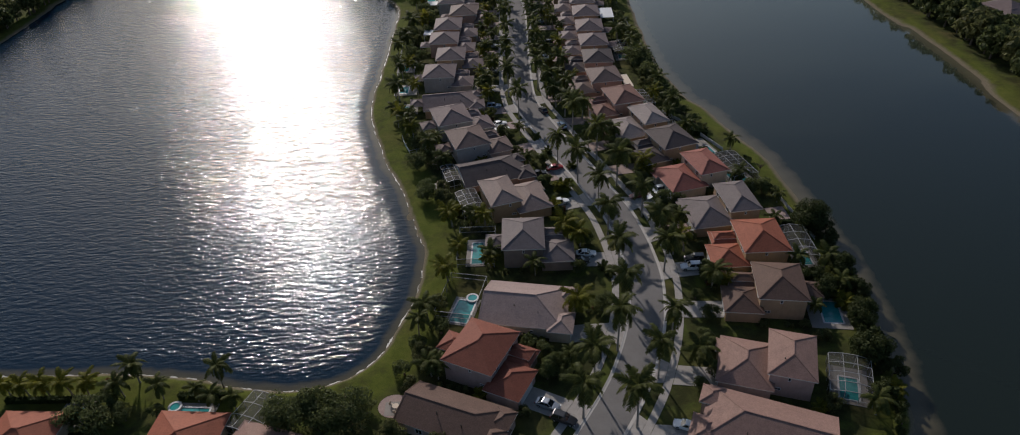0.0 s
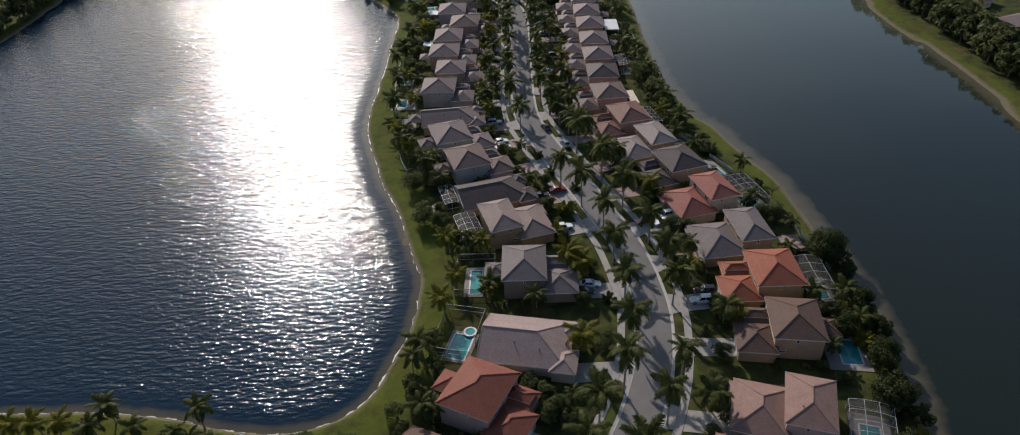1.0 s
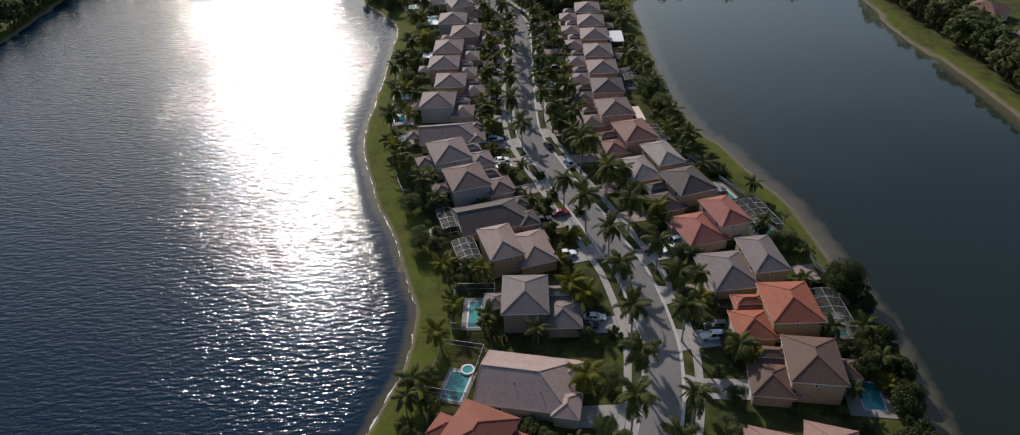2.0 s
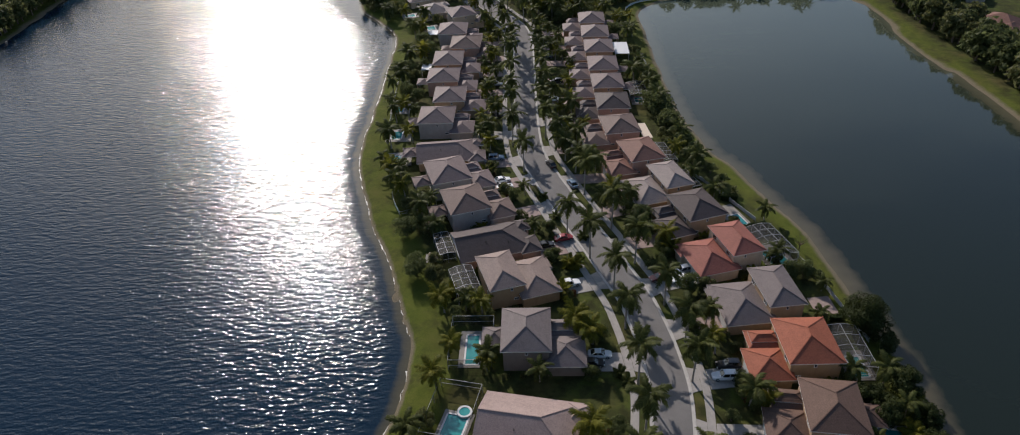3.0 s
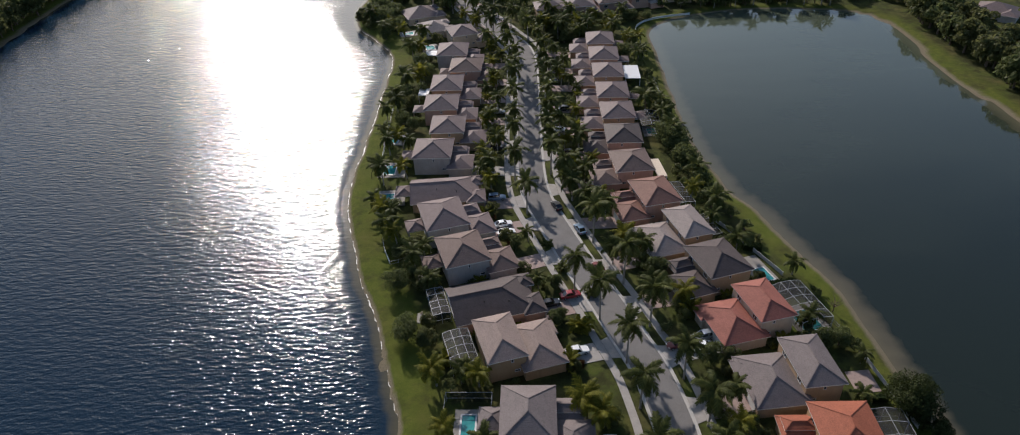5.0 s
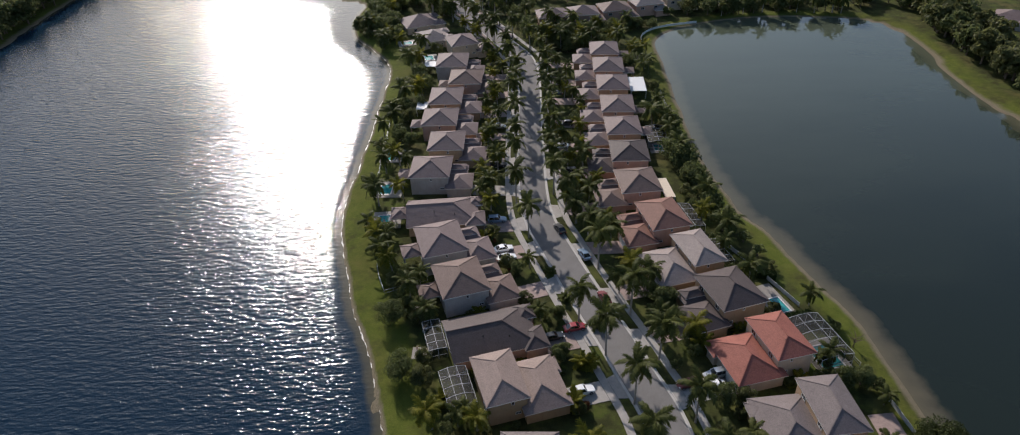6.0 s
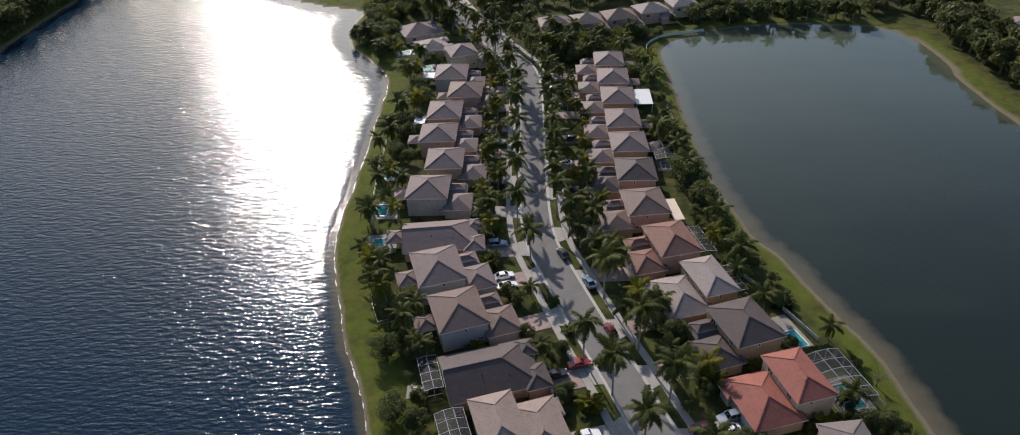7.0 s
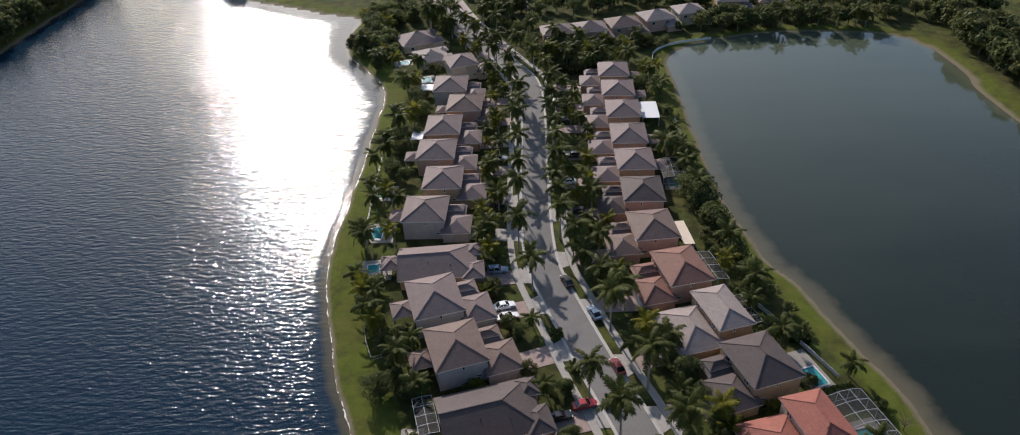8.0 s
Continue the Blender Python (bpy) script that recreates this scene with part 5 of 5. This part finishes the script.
def cage(c, yaw, w, d, h, nx, ny, mat=CAGE, dome=0.5, roofed=True, label="white aluminium pool screen cage beside a house"):
    """An insect-screen enclosure: posts, roof beams and dark mesh panels."""
    ob = thing("screen_cage", pose(c[0], c[1], 0, 0, 0, yaw), label, "pool cage", "screen cages")
    x, y = w / 2, d / 2
    lift = lambda px: h + dome * (1 - (px / x) ** 2)
    xs, ys = [-x + w * i / nx for i in range(nx + 1)], [-y + d * j / ny for j in range(ny + 1)]
    for j, py in enumerate(ys):
        for px in (-x, x):
            part("post", Geo().bar((px, py, -0.1), (px, py, h), 0.085), mat, ob)
        for i in range(nx if roofed or j in (0, ny) else 0):
            part("beam", Geo().bar((xs[i], py, lift(xs[i])), (xs[i + 1], py, lift(xs[i + 1])), 0.075, 0.09), mat, ob)
    for i, px in enumerate(xs):
        if not roofed and 0 < i < nx:
            continue
        part("rail", Geo().bar((px, -y, lift(px)), (px, y, lift(px)), 0.07, 0.085), mat, ob)
        if 0 < i < nx:
            for py in (-y, y):
                part("post", Geo().bar((px, py, -0.1), (px, py, lift(px)), 0.09), mat, ob)
    for py in (-y, y):
        part("rail", Geo().bar((-x, py, 1.0), (x, py, 1.0), 0.07), mat, ob)
    g = Geo()
    for i in range(nx):
        if roofed:
            g.add([(xs[i], -y, lift(xs[i])), (xs[i + 1], -y, lift(xs[i + 1])), (xs[i + 1], y, lift(xs[i + 1])), (xs[i], y, lift(xs[i]))], [(0, 1, 2, 3)])
        for py in (-y, y):
            g.add([(xs[i], py, 0), (xs[i + 1], py, 0), (xs[i + 1], py, lift(xs[i + 1])), (xs[i], py, lift(xs[i]))], [(0, 1, 2, 3)])
    for px in (-x, x):
        g.add([(px, -y, 0), (px, y, 0), (px, y, h), (px, -y, h)], [(0, 1, 2, 3)])
    part("screen", g, SCREEN, ob, "dark insect mesh")
    return ob


pool((-11.4, 114.8), -16, 4.0, 7.0, (0.7, 0.9, 0.7, 0.8), (0.9, 4.3, 1.0), "turquoise pool with a round white spa")
cage((-11.6, 118.2), -14, 8.0, 12.6, 2.2, 1, 3, BRONZE, 0.0, False, "open pale screen cage round a pool")
pool((-8.4, 134.6), -2, 2.7, 8.2, (1.2, 1.0, 0.8, 1.2))
cage((-8.5, 135.6), -2, 8.4, 12.4, 2.5, 2, 3, BRONZE, 0.0, False, "grey aluminium screen cage round a pool")
cage((-10.4, 153.4), 16, 5.2, 9.4, 2.7, 3, 4, CAGE)
cage((-15.8, 167.4), 15, 3.6, 8.6, 2.6, 2, 4, CAGE, 0.2)
pool((63.2, 108.6), -9, 3.8, 6.6, (2.6, 1.4, 1.6, 1.0))
pool((58.6, 88.6), -19, 3.4, 5.6, (1.6, 1.6, 1.0, 2.4))
cage((58.9, 89.6), -19, 7.2, 9.4, 2.6, 3, 4, CAGE)
pool((64.2, 126.6), -1, 2.8, 5.4, (1.2, 1.2, 0.8, 1.6))
cage((63.4, 129.4), -1, 6.0, 11.4, 2.8, 2, 4, CAGE)
pool((59.6, 161.0), 14, 4.4, 6.2, (1.2, 1.2, 0.8, 1.6))
cage((59.0, 163.8), 14, 6.8, 12.0, 2.9, 3, 5, CAGE)
pool((55.4, 176.2), 17, 2.9, 4.8, (1.2, 0.8, 1.0, 4.5))
pool((-33.9, 227.6), -2, 3.2, 5.2, (1.4, 3.0, 1.6, 1.4))
pool((-35.2, 246.0), -2, 3.0, 5.0, (1.2, 2.4, 1.2, 1.2))
pool((-32.4, 212.6), 4, 3.0, 4.6, (1.2, 2.8, 1.6, 1.6))
cage((42.2, 206.6), 12, 5.4, 10.0, 2.8, 2, 4, CAGE)
cage((42.2, 249.6), -1, 5.6, 10.0, 2.8, 2, 4, BRONZE)
pool((42.4, 246.2), -1, 2.6, 4.0)
pool((0.6, 401.5), 0, 8.5, 8.0, (2, 2, 2, 2), None, "large pale blue community pool among trees")
pool((-40.9, 338.4), 15, 4.4, 3.6)
pool((-30.6, 321.8), 15, 3.4, 4.6, (1.6, 1.6, 1.2, 1.2))
cage((46.8, 192.6), 15, 2.6, 8.6, 2.7, 1, 4, CAGE, 0.2)
pool((-60.0, 90.6), -6, 5.6, 3.6, (1.4, 1.2, 1.0, 1.0), (-4.0, 1.6, 0.9), "blue kidney-shaped pool with a round spa")
pool((-82.4, 92.0), -4, 3.4, 3.8, (1.2, 1.2, 1.0, 3.0), None, "small green-tinted garden pool")
cage((-47.6, 88.2), -24, 6.6, 8.6, 2.7, 3, 3, CAGE)


def patio_cover(c, yaw, w, d, z, mat, label):
    ob = thing("patio_cover", pose(c[0], c[1], 0, 0, 0, yaw), label, "patio cover")
    part("roof_panel", Geo().box(-w / 2, w / 2, -d / 2, d / 2, z, z + 0.12), mat, ob)
    for px in (-w / 2 + 0.2, w / 2 - 0.2):
        for py in (-d / 2 + 0.2, d / 2 - 0.2):
            part("post", Geo().bar((px, py, -0.1), (px, py, z), 0.14), WHITE, ob)


patio_cover((39.6, 219.8), 5, 2.6, 9.4, 2.7, SAND_CLOTH, "long beige flat patio roof beside a house")
patio_cover((42.0, 285.4), -3, 5.2, 11.4, 2.8, COVER, "bright white flat patio roof beside a house")
patio_cover((-28.6, 309.0), -1, 4.6, 5.0, 2.7, COVER, "white flat patio roof beside a house")
patio_cover((-28.4, 274.0), -1, 3.4, 5.4, 2.7, COVER, "pale flat patio roof beside a house")


def fence(pts, height, mat, label, spacing=2.4, solid=True):
    ob = thing("fence", Matrix(), label, "fence")
    line = smooth_line(pts, spacing)
    for i, p in enumerate(line):
        part("post", Geo().bar((p.x, p.y, -0.3), (p.x, p.y, height + 0.08), 0.10), mat, ob)
        if i + 1 < len(line):
            q = line[i + 1]
            part("rail", Geo().bar((p.x, p.y, height - 0.08), (q.x, q.y, height - 0.08), 0.06, 0.10), mat, ob)
            if solid:
                part("panel", Geo().bar((p.x, p.y, height * 0.48), (q.x, q.y, height * 0.48), 0.04, height * 0.8), mat, ob)
            else:
                part("rail", Geo().bar((p.x, p.y, 0.25), (q.x, q.y, 0.25), 0.05, 0.08), mat, ob)


fence([(48.8, 199.0), (52.0, 193.0), (55.6, 184.6), (59.4, 175.6)], 1.1, WHITE, "low white garden fence above the lake bank")
fence([(69.0, 133.0), (67.9, 141.5), (67.2, 146.7), (66.5, 152.0)], 1.1, WHITE, "low white garden fence above the lake bank")
fence([(62.4, 167.8), (65.2, 158.4)], 0.9, BRONZE, "thin metal garden fence", 2.4, False)
fence([(-31.2, 193.2), (-30.2, 189.0), (-28.2, 183.6)], 1.1, WHITE, "white garden fence behind a lakeside house")
fence([(-28.2, 183.6), (-24.0, 185.4), (-19.2, 187.8)], 1.1, BRONZE, "grey garden fence between two plots", 2.4, False)
fence([(-36.6, 224.0), (-36.9, 232.0), (-37.6, 250.0), (-38.0, 268.0)], 1.1, BRONZE, "dark garden fence above the lake bank", 2.4, False)
fence([(50.0, 232.0), (48.6, 246.0), (49.4, 262.0), (49.6, 284.0)], 1.1, BRONZE, "dark garden fence above the lake bank", 2.4, False)


fence([(50.6, 331.0), (51.6, 337.0), (56.0, 343.4), (63.6, 347.6), (76.0, 350.6)], 1.0, WHITE, "pale garden fence round the lake corner")


def patio_set(x, y, n):
    part_mat = SAND_CLOTH
    tagged(part("terrace", Geo().slab([(x - 2, y - 1.6), (x + 2, y - 1.6), (x + 2, y + 1.6), (x - 2, y + 1.6)], -0.1, 0.08), DECK), "small paved garden terrace", "terrace", kind="structure")
    t = thing("patio_table", pose(x, y, 0.08), "round beige patio table", "table")
    part("tabletop", Geo().tube([(0, 0, 0.68), (0, 0, 0.74)], [0.6, 0.6], 14), part_mat, t)
    part("pedestal", Geo().tube([(0, 0, 0), (0, 0, 0.68)], [0.2, 0.07], 8), part_mat, t)
    for k in range(n):
        a = k * 6.283 / n + 0.4
        ch = thing("patio_chair", pose(x + math.cos(a) * 1.1, y + math.sin(a) * 1.1, 0.08, 0, 0, math.degrees(a) + 90), "beige patio chair on a terrace", "chair", "patio chairs")
        part("seat", Geo().box(-0.27, 0.27, -0.27, 0.27, 0.36, 0.46), part_mat, ch)
        part("backrest", Geo().box(-0.27, 0.27, -0.30, -0.22, 0.46, 0.95), part_mat, ch)
        for px in (-0.23, 0.23):
            for py in (-0.23, 0.23):
                part("leg", Geo().bar((px, py, 0), (px, py, 0.36), 0.05), part_mat, ch)


patio_set(-22.6, 192.0, 4)
patio_set(-19.4, 178.2, 3)
patio_set(-31.6, 210.2, 4)
patio_set(-18.2, 165.0, 3)
patio_set(-22.8, 89.6, 3)
ring = [(-23.2 + 2.9 * math.cos(k * math.pi / 12), 90.2 + 2.7 * math.sin(k * math.pi / 12)) for k in range(24)]
tagged(part("round_terrace", Geo().slab(ring, -0.1, 0.06), PAVER), "round pinkish paved terrace behind a house", "terrace", kind="structure")


tagged(part("brick_terrace", Geo().slab([(62.0, 141.2), (66.6, 141.6), (66.4, 147.0), (61.8, 146.6)], -0.1, 0.06), PAVER), "reddish brick terrace behind a house by the lake", "terrace", kind="structure")


# ---- cars ----
def car(kind, x, y, yaw, paint, label):
    """A car with its nose along local +x."""
    suv = kind == "suv"
    L, W, H = (4.7, 1.88, 1.70) if suv else (4.65, 1.82, 1.44)
    ob = thing("car", pose(x, y, 0.09, 0, 0, yaw), label, "car", "parked cars")
    belt = 0.98 if suv else 0.88
    stations = [(-L / 2, 0.45, belt - 0.10, 0.80), (-L / 2 + 0.18, 0.26, belt, 0.94), (-L / 2 + 0.9, 0.22, belt + 0.02, 1.0), (0, 0.22, belt, 1.0),
                (L / 2 - 1.25, 0.22, belt - 0.03, 0.99), (L / 2 - 0.35, 0.26, belt - 0.20, 0.93), (L / 2, 0.40, belt - 0.36, 0.74)]
    g = Geo()
    ring = []
    for sx, z0, z1, k in stations:
        h = W / 2 * k
        ring += [(sx, -h * 0.92, z0), (sx, -h, (z0 + z1) / 2), (sx, -h * 0.9, z1), (sx, h * 0.9, z1), (sx, h, (z0 + z1) / 2), (sx, h * 0.92, z0)]
    n, m_ = 6, len(stations)
    g.add(ring, [(i * n + k, i * n + (k + 1) % n, (i + 1) * n + (k + 1) % n, (i + 1) * n + k) for i in range(m_ - 1) for k in range(n)] + [tuple(range(n))[::-1], tuple((m_ - 1) * n + k for k in range(n))])
    body = part("body", g, PAINT[paint], ob, smooth=False)
    back, front = (-L / 2 + 0.12, L / 2 - 1.55) if suv else (-L / 2 + 0.55, L / 2 - 1.35)
    rb, rf = (-L / 2 + 0.45, L / 2 - 2.15) if suv else (-L / 2 + 1.35, L / 2 - 2.15)
    a, b = W / 2 * 0.88, W / 2 * 0.70
    part("glasshouse", Geo().add([(back, -a, belt), (front, -a, belt - 0.02), (front, a, belt - 0.02), (back, a, belt), (rb, -b, H - 0.05), (rf, -b, H - 0.05), (rf, b, H - 0.05), (rb, b, H - 0.05)],
                                 [(3, 2, 1, 0), (4, 5, 6, 7), (0, 1, 5, 4), (1, 2, 6, 5), (2, 3, 7, 6), (3, 0, 4, 7)]), CARGLASS, ob)
    part("car_roof", Geo().add([(rb - 0.06, -b - 0.03, H - 0.06), (rf + 0.06, -b - 0.03, H - 0.06), (rf + 0.06, b + 0.03, H - 0.06), (rb - 0.06, b + 0.03, H - 0.06),
                                (rb + 0.1, -b + 0.06, H), (rf - 0.1, -b + 0.06, H), (rf - 0.1, b - 0.06, H), (rb + 0.1, b - 0.06, H)],
                               [(3, 2, 1, 0), (4, 5, 6, 7), (0, 1, 5, 4), (1, 2, 6, 5), (2, 3, 7, 6), (3, 0, 4, 7)]), PAINT[paint], ob)
    for s in (-1, 1):
        part("pillar", Geo().bar((front, s * a, belt), (rf, s * b, H - 0.05), 0.07), PAINT[paint], ob)
        part("pillar", Geo().bar((back, s * a, belt), (rb, s * b, H - 0.05), 0.10), PAINT[paint], ob)
        part("pillar", Geo().bar(((back + front) / 2, s * (a + 0.005), belt), ((rb + rf) / 2, s * (b + 0.01), H - 0.05), 0.08), PAINT[paint], ob)
        part("mirror", Geo().box(front - 0.28, front - 0.10, s * (a + 0.12) - 0.09, s * (a + 0.12) + 0.09, belt, belt + 0.13), PAINT[paint], ob)
        part("headlight", Geo().box(L / 2 - 0.32, L / 2 - 0.06, s * W * 0.34 - 0.16, s * W * 0.34 + 0.16, 0.50, 0.63), LAMP_CLEAR, ob)
        part("tail_light", Geo().box(-L / 2 - 0.01, -L / 2 + 0.14, s * W * 0.36 - 0.14, s * W * 0.36 + 0.14, 0.62, 0.78), LAMP_RED, ob)
        for wx in (-L / 2 + 0.85, L / 2 - 0.90):
            rad = 0.35 if suv else 0.32
            tyre = part("wheel", Geo().tube([(wx, s * (W / 2 - 0.22), rad - 0.01), (wx, s * (W / 2 + 0.01), rad - 0.01)], [rad, rad], 14), TYRE, ob)
            part("rim", Geo().tube([(wx, s * (W / 2 - 0.02), rad - 0.01), (wx, s * (W / 2 + 0.025), rad - 0.01)], [rad * 0.62, rad * 0.58], 12), ALLOY, tyre)
    return ob


for kind, x, y, yaw, paint, label in (
        ("sedan", 14.8, 129.4, -3, "black", "black saloon car in the shade of a driveway"), ("sedan", 16.4, 131.7, -3, "white", "white saloon car on a concrete driveway"), ("suv", 12.4, 153.4, 16, "white", "white sport utility car on a driveway"),
        ("sedan", 12.4, 170.6, 14, "red", "bright red saloon car across the pavement"), ("sedan", 7.8, 168.0, 15, "black", "black saloon car on a driveway"),
        ("sedan", 16.5, 195.2, 109, "blue", "slate blue saloon car on the verge"), ("sedan", 19.4, 179.7, 107, "maroon", "dark red saloon car by the kerb"),
        ("sedan", 11.5, 205.9, 110, "black", "black saloon car by the kerb"), ("suv", -3.8, 210.6, 4, "blue", "pale blue sport utility car on a driveway"),
        ("sedan", -2.2, 198.3, 16, "white", "white saloon car on a paved driveway"), ("sedan", -1.5, 194.8, 16, "white", "white saloon car on a paved driveway"),
        ("suv", 16.7, 262.4, 178, "black", "black sport utility car on a driveway"), ("sedan", 14.4, 248.2, 178, "white", "white saloon car on a driveway"),
        ("suv", 15.5, 233.3, 180, "black", "black sport utility car on a driveway"), ("suv", -3.7, 238.2, 0, "black", "black sport utility car on a driveway"),
        ("suv", 38.8, 124.9, 179, "white", "white sport utility car on a driveway"), ("suv", 40.2, 127.7, 179, "black", "black sport utility car on a driveway"),
        ("suv", 37.6, 156.7, 194, "silver", "silver sport utility car on a driveway"), ("sedan", 36.5, 153.8, 194, "white", "white saloon car on a driveway"),
        ("sedan", 32.2, 154.6, 194, "maroon", "dark red saloon car on a driveway"), ("sedan", 28.0, 81.9, 158, "white", "white saloon car on a driveway"),
        ("sedan", 4.6, 88.2, -27, "silver", "silver saloon car on a driveway"), ("suv", 7.2, 84.8, -27, "black", "black sport utility car on a driveway"),
        ("sedan", 14.9, 285.0, 178, "black", "dark saloon car on a driveway"), ("sedan", 15.2, 300.0, 178, "white", "white saloon car on a driveway"), ("suv", -4.0, 262.0, 0, "silver", "silver sport utility car on a driveway")):
    car(kind, x, y, yaw, paint, label)


# ---- houses beyond the lakes ----
def far_house(c, yaw, W, D, tile, wall, eave=2.9):
    return house(c, yaw, 1, [(-W / 2, W / 2, -D / 2, D / 2, eave, HH, True), (W / 2 - 5, W / 2 + 2, -D / 2 - 2.5, D / 2 - 5, 2.7, HH, True)], tile, wall,
                 "distant stucco house with a tiled hip roof among trees",
                 [(-W / 4, -D / 2 + 0.5, eave - 1.4, "near", 1.6, 1.2, 1), (W / 5, -D / 2 + 0.5, eave - 1.4, "near", 1.6, 1.2, 1)])


for c, yaw, W, D, tile, wall, eave in (((17.5, 354.5), 6, 13, 11.5, "mauve", "tan", 4.8), ((30.2, 356.5), 6, 12.5, 11.5, "mauve", "salmon", 4.8), ((43.6, 360.5), 10, 13, 11.5, "brown", "salmon", 4.8), ((57.5, 367), 14, 13, 11.5, "light", "salmon", 4.8),
                                 ((71.5, 373), 10, 12, 11, "light", "cream", 4.8), ((92, 386), -6, 13, 11, "mauve", "tan", 4.6), ((110, 388), -4, 13, 11, "brown", "tan", 2.9),
                                 ((182, 357), -30, 14, 12, "light", "white", 2.9), ((196, 338), -40, 14, 12, "mauve", "white", 2.9), ((190, 300), -60, 14, 12, "russet", "cream", 2.9),
                                 ((192, 268), -70, 14, 12, "mauve", "cream", 2.9), ((194, 236), -80, 14, 12, "brown", "cream", 2.9)):
    far_house(c, yaw, W, D, tile, wall, eave)
for c, yaw, W, D, tile, label in (((-87.5, 85.2), -5, 12.5, 11.5, "orange", 1), ((-58.6, 82.4), -6, 13.0, 13.0, "orange", 1), ((-44.6, 78.6), -20, 13.0, 12.0, "pink", 1)):
    far_house(c, yaw, W, D, tile, "cream", 2.9)
